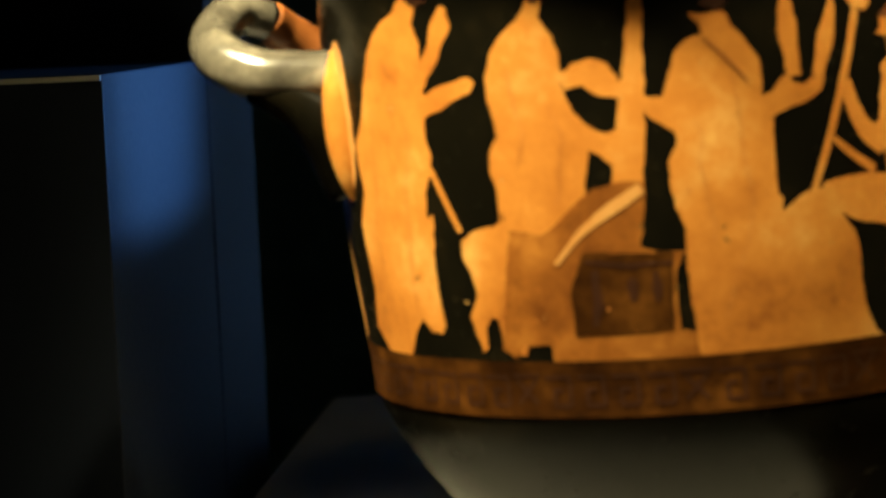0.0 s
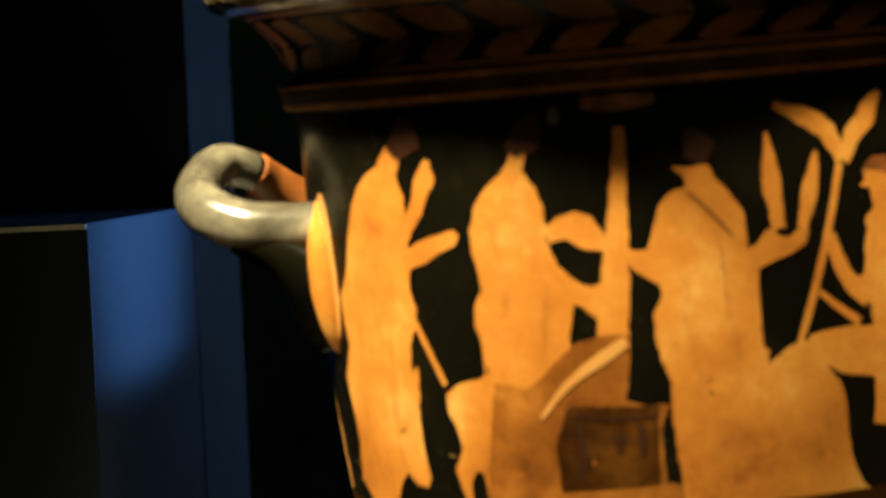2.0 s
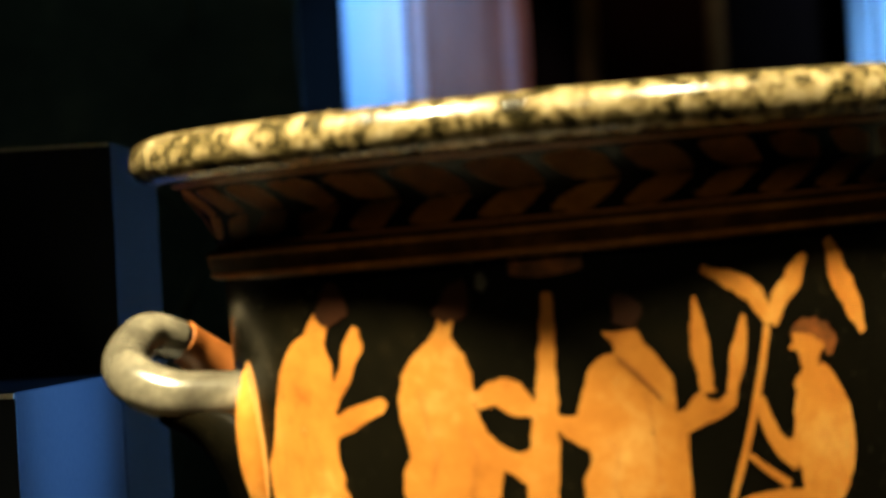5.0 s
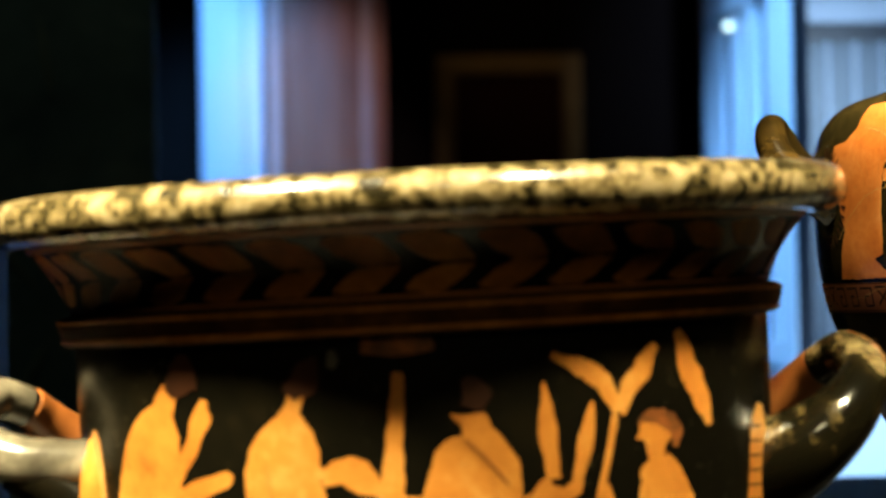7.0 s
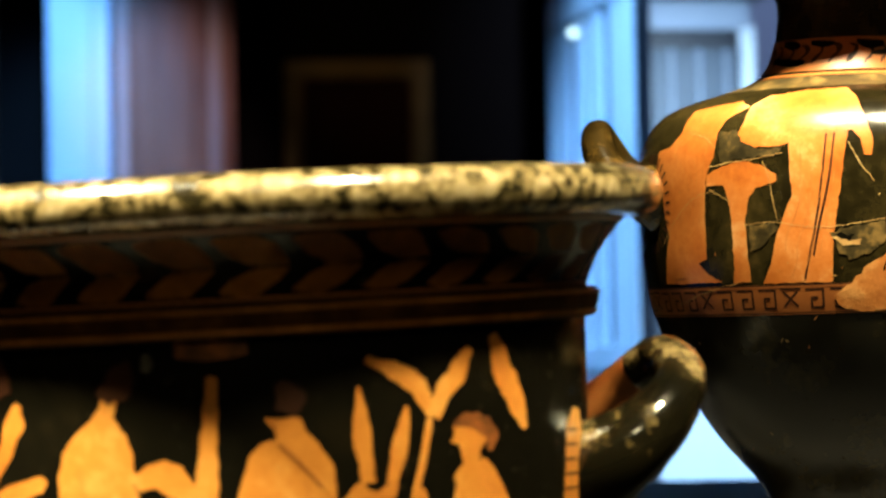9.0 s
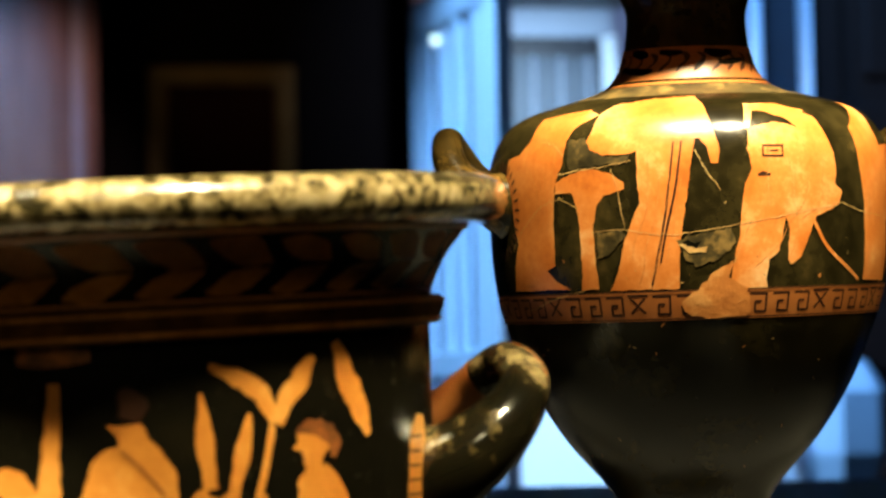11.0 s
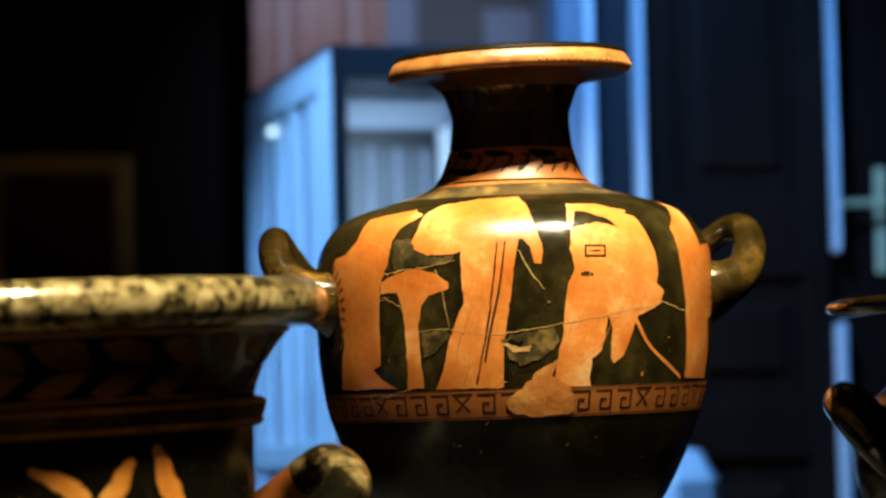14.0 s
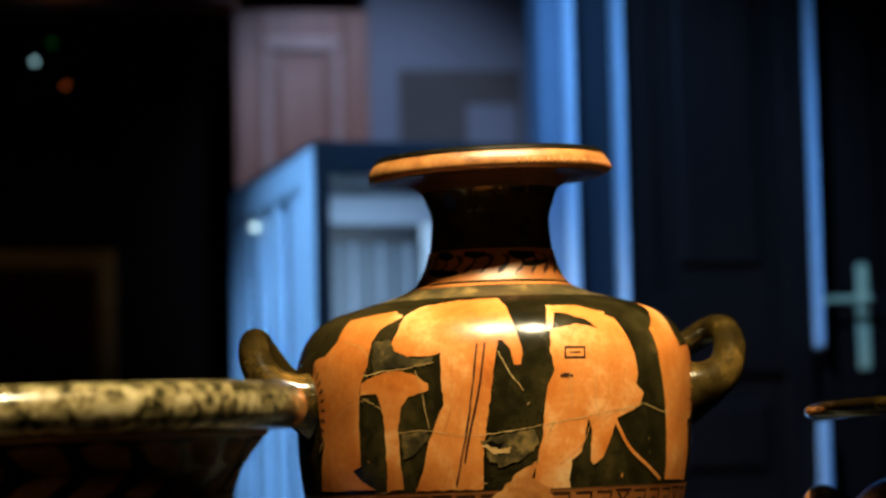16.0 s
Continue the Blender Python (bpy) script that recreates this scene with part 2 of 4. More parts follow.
def slab(x0, x1, y0, y1, z0, z1, bevel=0.0, bm=None, segments=2):
    """A box between limits, its edges rounded by bevel."""
    own = bmesh.new()
    bmesh.ops.create_cube(own, size=1.0)
    for v in own.verts:
        v.co = Vector((x0 + (v.co.x + 0.5) * (x1 - x0), y0 + (v.co.y + 0.5) * (y1 - y0), z0 + (v.co.z + 0.5) * (z1 - z0)))
    if bevel:
        bmesh.ops.bevel(own, geom=own.edges[:], offset=bevel, segments=segments, affect="EDGES", profile=0.5)
    if bm is None:
        return own
    me = bpy.data.meshes.new("tmp")
    own.to_mesh(me)
    own.free()
    bm.from_mesh(me)
    bpy.data.meshes.remove(me)
    return bm


def smooth_line(points, steps):
    """Points along a Catmull-Rom curve through the given ones (any dimension)."""
    p = [np.array(q, float) for q in points]
    p = [2 * p[0] - p[1], *p, 2 * p[-1] - p[-2]]
    out = []
    for i in range(1, len(p) - 2):
        a, b, c, d = p[i - 1 : i + 3]
        for s in np.arange(steps) / steps:
            out.append(0.5 * (2 * b + (c - a) * s + (2 * a - 5 * b + 4 * c - d) * s**2 + (3 * b - a - 3 * c + d) * s**3))
    out.append(p[-2])
    return out


def turned(profile, sides=128, wobble=0.0):
    """A solid of revolution about z from rows of (radius, height)."""
    bm = bmesh.new()
    rings = []
    for r, z in profile:
        if r < 1e-5:
            rings.append([bm.verts.new((0, 0, z))])
            continue
        ring = []
        for k in range(sides):
            a = 2 * math.pi * k / sides
            rr = r * (1 + wobble * noise.noise(Vector((math.cos(a) * 2, math.sin(a) * 2, z * 9))))
            ring.append(bm.verts.new((rr * math.sin(a), -rr * math.cos(a), z)))
        rings.append(ring)
    for lo, hi in zip(rings, rings[1:]):
        for k in range(sides):
            j = (k + 1) % sides
            if len(lo) == 1 and len(hi) > 1:
                bm.faces.new((lo[0], hi[j], hi[k]))
            elif len(hi) == 1 and len(lo) > 1:
                bm.faces.new((lo[k], lo[j], hi[0]))
            elif len(lo) > 1:
                bm.faces.new((lo[k], lo[j], hi[j], hi[k]))
    bmesh.ops.recalc_face_normals(bm, faces=bm.faces[:])
    return bm


def tube(points, radii, steps=10, sides=20):
    """A round bar along a smooth line, closed at both ends."""
    line = smooth_line([(*p, r) for p, r in zip(points, radii)], steps)
    bm = bmesh.new()
    rings, across = [], Vector((0, 0, 1))
    for i, q in enumerate(line):
        a, b = line[max(i - 1, 0)], line[min(i + 1, len(line) - 1)]
        way = Vector(b[:3] - a[:3]).normalized()
        across = (across - way * across.dot(way)).normalized()
        other = way.cross(across)
        rings.append([bm.verts.new(Vector(q[:3]) + float(q[3]) * (math.cos(u) * across + math.sin(u) * other)) for u in np.arange(sides) * 2 * math.pi / sides])
    for lo, hi in zip(rings, rings[1:]):
        for k in range(sides):
            j = (k + 1) % sides
            bm.faces.new((lo[k], lo[j], hi[j], hi[k]))
    bm.faces.new(rings[0][::-1])
    bm.faces.new(rings[-1])
    bmesh.ops.recalc_face_normals(bm, faces=bm.faces[:])
    return bm


def radius_at(profile, z):
    """The outer radius of a profile's rising part at height z."""
    return float(np.interp(z, [q[1] for q in profile], [q[0] for q in profile]))


def patch(profile, outline, lift, ragged=0.0):
    """A flat painted shape on a turned wall, inside an outline of (angle, height), with a slightly ragged edge."""
    ring, n = [], len(outline)
    mid = sum(z for _, z in outline) / n
    r0 = radius_at(profile, mid)
    for (a, z), (b, y) in zip(outline, outline[1:] + outline[:1]):
        steps = max(2, int(math.hypot(math.radians(b - a) * r0, y - z) / 0.003))
        for k in range(steps):
            f = k / steps
            s, h = math.radians(a + (b - a) * f) * r0, z + (y - z) * f
            wave = noise.noise_vector(Vector((s * 260, h * 260, mid * 50))) + 0.6 * noise.noise_vector(Vector((s * 700, h * 700, mid * 90)))
            ring.append((s + ragged * wave.x, h + ragged * wave.y))
    bm = bmesh.new()
    bm.faces.new([bm.verts.new((s, h, 0)) for s, h in ring])
    for axis, values in (((1, 0, 0), [q[0] for q in ring]), ((0, 1, 0), [q[1] for q in ring])):
        for c in np.arange(min(values) + 0.004, max(values), 0.004):
            bmesh.ops.bisect_plane(bm, geom=bm.verts[:] + bm.edges[:] + bm.faces[:], plane_co=Vector(axis) * float(c), plane_no=axis)
    bmesh.ops.triangulate(bm, faces=bm.faces[:])
    for v in bm.verts:
        a, z = v.co.x / r0, v.co.y
        slope = (radius_at(profile, z + 0.001) - radius_at(profile, z - 0.001)) / 0.002
        out = lift / math.hypot(1.0, slope)
        r = radius_at(profile, z) + out
        v.co = (r * math.sin(a), -r * math.cos(a), z - slope * out)
    bm.normal_update()
    if sum(f.normal.x * f.calc_center_median().x + f.normal.y * f.calc_center_median().y for f in bm.faces) < 0:
        bmesh.ops.reverse_faces(bm, faces=bm.faces[:])
    return bm


def drape(profile, outline, f, width, lift):
    """A thin fold line down a painted garment, at a share f of its breadth."""
    low, high = min(z for _, z in outline), max(z for _, z in outline)
    rows, edges = [], list(zip(outline, outline[1:] + outline[:1]))
    top, end = random.uniform(0.08, 0.4), random.uniform(0.6, 0.97)
    for u in np.linspace(top, end, 7):
        z = high + (low - high) * float(u)
        cut = [a + (b - a) * (z - y) / (h - y) for (a, y), (b, h) in edges if (y - z) * (h - z) < 0]
        if len(cut) > 1:
            rows.append((min(cut) + (max(cut) - min(cut)) * (f + random.uniform(-0.03, 0.03)), z, width * random.uniform(0.5, 1.3)))
    return stroke(profile, rows, lift, 6, 2)


def stroke(profile, points, lift=0.0006, steps=6, across=6, rough=0.0, bm=None, wander=0.0):
    """A brush stroke painted on a turned wall: rows of (angle, height, width in metres), laid on the wall as a thin skin."""
    bm = bm or bmesh.new()
    line = [q for q in smooth_line([(math.radians(a), z, w) for a, z, w in points], steps)]
    flat = []
    for a, z, w in line:
        if wander:
            z += wander * noise.noise(Vector((a * 60, z * 300, 3.1)))
            w *= 0.75 + 0.8 * noise.noise(Vector((a * 90, z * 700, 8.4)))
        flat.append((a * radius_at(profile, z), z, max(w, 0.0004)))
    rows = []
    for i, (s, z, w) in enumerate(flat):
        p, q = flat[max(i - 1, 0)], flat[min(i + 1, len(flat) - 1)]
        ds, dz = q[0] - p[0], q[1] - p[1]
        n = math.hypot(ds, dz) or 1.0
        row = []
        r0 = radius_at(profile, z)
        for k in range(across + 1):
            e = k / across - 0.5
            if rough and k in (0, across):
                e *= 1 + rough * (noise.noise(Vector((s * 90, z * 90, e * 7))) + 0.7 * noise.noise(Vector((s * 280, z * 280, e * 11))))
            zz = z + e * w * ds / n
            aa = (s - e * w * dz / n) / r0
            slope = (radius_at(profile, zz + 0.001) - radius_at(profile, zz - 0.001)) / 0.002
            out = lift / math.hypot(1.0, slope)
            r = radius_at(profile, zz) + out
            row.append(bm.verts.new((r * math.sin(aa), -r * math.cos(aa), zz - slope * out)))
        rows.append(row)
    for lo, hi in zip(rows, rows[1:]):
        for k in range(across):
            bm.faces.new((lo[k], lo[k + 1], hi[k + 1], hi[k]))
    return bm


def band(profile, z0, z1, lift=0.0005, sides=160, rows=4):
    """A painted ring round a turned wall."""
    return turned([(radius_at(profile, z0 + (z1 - z0) * i / rows) + lift, z0 + (z1 - z0) * i / rows) for i in range(rows + 1)], sides)


# ---- room ----
L = LEVEL
FLOOR_SHEET = slab(-4.0, 5.0, -4.0, 9.0, -0.1, 0.0)
tagged(mesh_object("floor", FLOOR_SHEET, M_FLOOR), "dark wooden floor boards of the museum room", "floor", kind="structure")
tagged(mesh_object("ceiling", slab(-4.0, 5.0, -4.0, 9.0, 3.2, 3.3), M_CEIL), "dark unlit ceiling of the museum room", "ceiling", kind="structure")
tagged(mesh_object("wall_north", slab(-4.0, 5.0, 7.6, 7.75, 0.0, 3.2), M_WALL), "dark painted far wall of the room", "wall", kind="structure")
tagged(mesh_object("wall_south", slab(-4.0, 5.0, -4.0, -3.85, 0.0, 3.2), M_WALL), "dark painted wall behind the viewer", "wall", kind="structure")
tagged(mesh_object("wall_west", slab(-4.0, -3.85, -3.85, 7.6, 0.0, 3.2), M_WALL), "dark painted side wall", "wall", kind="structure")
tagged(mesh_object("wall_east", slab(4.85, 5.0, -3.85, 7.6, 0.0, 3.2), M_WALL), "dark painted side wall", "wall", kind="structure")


# ---- plinths ----
def plinth(name, x0, x1, y0, y1, top, material, label, lip=True):
    base = holder(name, pose((x0 + x1) / 2, (y0 + y1) / 2, 0), label, "plinth")
    w, d = (x1 - x0) / 2, (y1 - y0) / 2
    part("body", slab(-w, w, -d, d, 0.0, top - 0.012, 0.002), material, base)
    part("top_board", slab(-w - (0.002 if lip else 0), w + (0.002 if lip else 0), -d, d, top - 0.012, top, 0.0015), material, base)
    return base


plinth("krater_plinth", -0.325, 0.14, -0.45, 1.24, L - 0.41, M_PLINTH_LIGHT, "low grey painted plinth under the krater")
plinth("hydria_plinth", 0.15, 1.6, 0.12, 1.9, L - 0.155, M_PLINTH, "grey painted raised plinth under the hydria")


def step_box(y0, y1, top, label):
    box = holder("display_block", pose(-0.86, (y0 + y1) / 2, 0), label, "display block", group="stepped display blocks")
    d = (y1 - y0) / 2
    part("body", slab(-0.5, 0.5, -d, d, 0.0, top, 0.001), M_BLACKBOX, box)
    part("front_edge", slab(-0.5, 0.499, -d - 0.003, -d, top - 0.004, top - 0.0005), M_EDGE, box, "pale front edge strip")


step_box(0.30, 0.742, L - 0.072, "dark blue painted display block, the lower step")
step_box(0.748, 1.0, L + 0.112, "dark blue painted display block, the higher step")

# ---- krater ----
K_TILT = (-0.0353, -0.0292)
H_TILT = (-0.0185, -0.0301)


def leaning(x, y, z, tilt):
    """A pose whose upright leans by tilt (slopes in x and y)."""
    return Matrix.Translation((x, y, z)) @ Vector((0, 0, 1)).rotation_difference(Vector((tilt[0], tilt[1], 1))).to_matrix().to_4x4()


K_WALL = [(0.030, -0.37), (0.072, -0.355), (0.100, -0.335), (0.124, -0.310), (0.147, -0.281), (0.162, -0.255), (0.1695, -0.236)]
K_WALL += [(0.1847 + 0.0039 * z - 0.28 * z * z, z) for z in np.linspace(-0.22, -0.004, 14)]
K_NECK = [(0.186, 0.0125), (0.1875, 0.018), (0.192, 0.028), (0.198, 0.037), (0.204, 0.044), (0.2085, 0.0485)]

krater = holder("krater", leaning(0, 0, L, K_TILT), "large red-figured clay krater with orange painting on black glaze", "vase")
part("body", turned([(0.0, -0.350), (0.05, -0.350), *K_WALL[1:], (0.1846, 0.004), (0.178, 0.005), (0.165, -0.2), (0.13, -0.29), (0.0, -0.335)], 160), M_GLAZE, krater, smooth=True)
part("foot", turned([(0.0, -0.405), (0.108, -0.405), (0.112, -0.398), (0.110, -0.388), (0.088, -0.378), (0.07, -0.37), (0.068, -0.352), (0.0, -0.350)], 96), M_GLAZE, krater, smooth=True)
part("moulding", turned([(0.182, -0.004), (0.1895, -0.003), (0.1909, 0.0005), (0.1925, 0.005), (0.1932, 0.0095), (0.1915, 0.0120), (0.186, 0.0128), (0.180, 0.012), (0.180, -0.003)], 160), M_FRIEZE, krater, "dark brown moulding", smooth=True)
part("neck", turned([*K_NECK, (0.2085, 0.053), (0.196, 0.053), (0.182, 0.03), (0.179, 0.012), (0.1855, 0.0122)], 160), M_GLAZE, krater, smooth=True)
part("rim", turned([(0.2, 0.0505), (0.209, 0.0485), (0.2195, 0.049), (0.2265, 0.0525), (0.2297, 0.0585), (0.2296, 0.0645), (0.2265, 0.0705), (0.2198, 0.0735), (0.210, 0.0738), (0.2, 0.0715), (0.1955, 0.064), (0.196, 0.054), (0.2, 0.0505)], 192, 0.004), M_WORN, krater, "worn glazed rim with mottled clay", smooth=True)


def krater_handle(side, material, label, front, bars):
    """A loop handle: the glazed front arm and bend, and a bare clay rear arm."""
    rear = [(0.2165, 0.0275, -0.035), (0.207, 0.036, -0.044), (0.193, 0.042, -0.054), (0.172, 0.044, -0.060)]
    part("handle", tube([(side * x, y, z) for x, y, z in front], bars, 10, 28), material, krater, label, smooth=True)
    # rear arm in browner clay, the shade inside the loop put into it
    part("handle_root", tube([(side * x, y, z) for x, y, z in rear], [0.0117, 0.0122, 0.013, 0.015], 8, 24), M_CLAY_DARK, krater, "bare clay rear arm of a handle", smooth=True)


WEST = [(0.170, -0.048, -0.066), (0.190, -0.049, -0.0645), (0.213, -0.047, -0.061), (0.2345, -0.034, -0.0515), (0.2415, -0.008, -0.041), (0.2325, 0.016, -0.030), (0.216, 0.028, -0.0355)]
EAST = [(0.166, -0.032, -0.092), (0.192, -0.044, -0.078), (0.214, -0.044, -0.062), (0.229, -0.030, -0.047), (0.2345, -0.006, -0.036), (0.228, 0.016, -0.029), (0.216, 0.028, -0.0355)]
# grey arm carries wear and sheen; the black base draws its dark lower half
krater_handle(-1, M_GREY_HANDLE, "grey worn loop handle, broad sheen put into the grey", WEST, [0.0150, 0.0145, 0.0140, 0.0134, 0.0128, 0.0122, 0.0115])
part("handle_base", tube([(-0.160, -0.036, -0.112), (-0.176, -0.044, -0.090), (-0.194, -0.0465, -0.074), (-0.216, -0.0455, -0.0635)], [0.030, 0.0225, 0.0165, 0.0125], 8, 24), M_GLAZE, krater, "black glazed spreading base of a handle", smooth=True)
part("handle_ground", tube([(-0.1685, -0.062, -0.050), (-0.1675, -0.0625, -0.070), (-0.1672, -0.0625, -0.095), (-0.1665, -0.063, -0.116), (-0.166, -0.064, -0.130)], [0.005, 0.0115, 0.0125, 0.009, 0.003], 6, 20), M_CLAY, krater, "pale bare clay swelling at the root of a handle", smooth=True)
krater_handle(1, M_HANDLE, "olive black glazed loop handle with worn bend", EAST, [0.030, 0.0240, 0.0190, 0.0152, 0.0138, 0.0128, 0.0119])

# ---- hydria ----
H_BODY = [(0.0486, -0.131), (0.0589, -0.107), (0.0888, -0.072), (0.1134, -0.032), (0.1312, 0.012), (0.1387, 0.046), (0.1412, 0.078), (0.142, 0.108), (0.1393, 0.130), (0.1304, 0.147), (0.1158, 0.158), (0.0888, 0.1665), (0.0671, 0.1725), (0.0526, 0.182), (0.0456, 0.198), (0.0428, 0.215), (0.0427, 0.23), (0.0485, 0.244), (0.0545, 0.251)]
H_FINE = [tuple(q) for q in smooth_line(H_BODY, 4)]
hydria = holder("hydria", leaning(0.4223, 0.4732, L, H_TILT), "tall-necked red-figured clay hydria with mended cracks", "vase")
part("body", turned([(0.0, -0.133), *H_FINE, (0.05, 0.2515), (0.038, 0.22), (0.04, 0.19), (0.0, 0.17)], 144), M_GLAZE_SHEEN, hydria, smooth=True)
part("foot", turned([(0.0, -0.158), (0.073, -0.158), (0.076, -0.152), (0.072, -0.145), (0.055, -0.139), (0.05, -0.131), (0.0, -0.131)], 80), M_GLAZE, hydria, smooth=True)
lip = part("lip", turned([(0.048, 0.246), (0.056, 0.2515), (0.070, 0.2538), (0.0835, 0.2538), (0.0868, 0.2552), (0.0874, 0.2585), (0.0862, 0.2625), (0.0835, 0.2668), (0.0815, 0.2682), (0.0770, 0.2688), (0.062, 0.263), (0.05, 0.251)], 128, 0.006), M_LIP, hydria, "worn orange-brown clay lip", smooth=True)
part("lip_edge", turned([(0.0840, 0.2672), (0.0822, 0.2690), (0.0812, 0.2706), (0.0768, 0.2708), (0.0770, 0.2670), (0.0840, 0.2662)], 128, 0.006), M_GLAZE, hydria, "black glazed upper edge of the lip", smooth=True)
part("lip_underside", turned([(0.0485, 0.2445), (0.0555, 0.2500), (0.069, 0.2528), (0.0825, 0.2530)], 128), M_LINE, hydria, "dark skin on the underside of the lip", smooth=True)


def hydria_handle(side, sag=0.0):
    """A loop handle whose rear arm may sag below the level of its bend."""
    line = [(0.112, -0.018, 0.092), (0.135, -0.028, 0.098), (0.152, -0.030, 0.104), (0.165, -0.024, 0.114), (0.172, -0.012, 0.130), (0.171, 0.002, 0.1425), (0.163, 0.013, 0.143 - sag), (0.149, 0.021, 0.134 - 2 * sag), (0.132, 0.026, 0.124 - 2 * sag), (0.12, 0.026, 0.12 - 2 * sag)]
    bars = [0.033, 0.0235, 0.0165, 0.0132, 0.0118, 0.0108, 0.0100, 0.0098, 0.0105, 0.011]
    return part("handle", tube([(side * x, y, z) for x, y, z in line], bars, 10, 24), M_HANDLE_BROWN, hydria, "brown olive glazed loop handle", smooth=True)


hydria_handle(-1, 0.008)
hydria_handle(1)


# ---- third vase, mostly out of sight ----
V_BODY = [(0.04, -0.13), (0.085, -0.1), (0.115, -0.05), (0.118, -0.01), (0.098, 0.018), (0.07, 0.032), (0.064, 0.045), (0.076, 0.057), (0.108, 0.063)]
side_vase = holder("side_vase", leaning(0.667, 0.06, L + 0.004, (-0.03, -0.02)), "dark glazed wide-lipped clay vase", "vase")
part("body", turned([(0.0, -0.132), *[tuple(q) for q in smooth_line(V_BODY, 4)], (0.06, 0.06), (0.0, 0.03)], 96), M_GLAZE, side_vase, smooth=True)
part("lip", turned([(0.06, 0.058), (0.1, 0.0605), (0.126, 0.0605), (0.131, 0.0635), (0.131, 0.0675), (0.126, 0.0705), (0.1, 0.0705), (0.06, 0.066), (0.06, 0.058)], 96), M_HANDLE_BROWN, side_vase, "worn brownish lip", smooth=True)
part("foot", turned([(0.0, -0.158), (0.066, -0.158), (0.069, -0.152), (0.05, -0.14), (0.042, -0.129), (0.0, -0.129)], 64), M_GLAZE, side_vase, smooth=True)
part("handle", tube([(-0.098, -0.03, -0.03), (-0.118, -0.03, -0.012), (-0.128, -0.012, 0.004), (-0.124, 0.014, 0.01), (-0.105, 0.03, 0.0), (-0.095, 0.03, -0.01)], [0.016, 0.014, 0.0125, 0.012, 0.012, 0.014], 8, 20), M_HANDLE_BROWN, side_vase, "olive black glazed loop handle", smooth=True)


# ---- showcase behind the hydria ----
def showcase():
    """A tall glass showcase with a black front frame and pale metal side frame."""
    w, d, h = 0.44, 0.78, L + 0.755
    case = holder("showcase", pose(0.690, 3.80, 0, 0, 0, 6.5), "tall museum showcase with black front frame and pale side frame", "showcase")
    t = 0.035
    for x in (0.0, w - 0.03):
        part("front_post", slab(x, x + 0.03, 0.0, t, 0.1, h - 0.05, 0.002), M_BLACKMETAL, case)
        part("rear_post", slab(x, x + 0.03, d - t, d, 0.1, h - 0.05, 0.002), M_CASEBLUE, case)
    part("front_head", slab(0.0, w, 0.0, t, h - 0.05, h, 0.002), M_BLACKMETAL, case)
    part("side_head", slab(0.0, 0.03, t, d, h - 0.062, h, 0.002), M_CASEBLUE, case, "pale metal side rail")
    part("side_face_post", slab(-0.004, 0.0, 0.0, 0.11, 0.1, h, 0.001), M_CASEBLUE, case, "pale metal side cover")
    part("base", slab(-0.004, w, 0.0, d, 0.0, 0.1, 0.003), M_BLACKMETAL, case)
    part("roof", slab(0.0, w, 0.0, d, h, h + 0.012, 0.002), M_BLACKMETAL, case)
    for k in range(4):
        y = 0.18 + k * 0.155
        part("side_slat", slab(0.006, 0.024, y, y + (0.085 if k % 2 else 0.06), 0.1, h - 0.064, 0.002), M_CASEBLUE, case)
    # board added behind the slats so that their gaps stay dark
    part("gap_shade_board", slab(0.027, 0.031, t, d - t, 0.1, h - 0.064), M_DIMBLUE, case, "blue board added to keep the slat gaps dark")
    part("shelf", slab(0.034, w - 0.034, t, d - t, L + 0.0, L + 0.012, 0.002), M_CASEBLUE, case)
    part("side_rail", slab(-0.002, 0.028, 0.11, d, L - 0.02, L + 0.03, 0.002), M_CASEBLUE, case, "pale metal side rail")
    part("lower_front", slab(0.032, w - 0.032, 0.004, 0.016, 0.1, L - 0.03, 0.003), M_BLUEWALL, case, "pale lower front panel")
    part("side_glass", slab(0.010, 0.014, t, d - t, 0.1, h - 0.064), M_GLASS, case).visible_shadow = False
    part("front_glass", slab(0.031, w - 0.031, 0.018, 0.022, L - 0.03, h - 0.05), M_GLASS, case).visible_shadow = False
    # board added where a pale band shows through the glass
    part("added_band_board", slab(0.034, w - 0.034, d - 0.12, d - 0.10, h - 0.065, h - 0.006, 0.002), M_GREYBLUE, case)
    # strip added so that the gap under the band stays dark
    part("dark_back_strip", slab(0.034, w - 0.034, d - 0.038, d - 0.03, h - 0.14, h - 0.012, 0.001), M_BLACKMETAL, case, "black strip added to keep the gap under the band dark")
    # bright and dim parts of the case back are put into the panel colours
    part("back_panel", slab(0.034, 0.125, d - 0.05, d - 0.04, 0.1, h - 0.10, 0.002), M_BLUEWALL, case, "pale back panel, the case's brightness put into its colour")
    part("back_panel", slab(0.127, w - 0.034, d - 0.05, d - 0.04, 0.1, h - 0.10, 0.002), M_DIMBLUE, case, "blue-grey back panel, the case's dimness put into its colour")
    for x in (0.25, 0.31, 0.37):
        part("hanging_rail", slab(x, x + 0.006, d - 0.06, d - 0.05, L + 0.012, h - 0.10, 0.001), M_GREYBLUE, case)
    return case


showcase()
# glowing bead in place of a lamp's reflection on the showcase
bm = bmesh.new()
bmesh.ops.create_uvsphere(bm, u_segments=16, v_segments=10, radius=0.008)
lamp = mesh_object("reflection_bead", bm, glow("white_reflection_glow", (0.75, 1.0, 0.9), 2.0), True)
lamp.location = (0.6265, 4.29, L + 0.66)
tagged(lamp, "small glowing bead standing in for a lamp's reflection on the showcase side", "lamp")


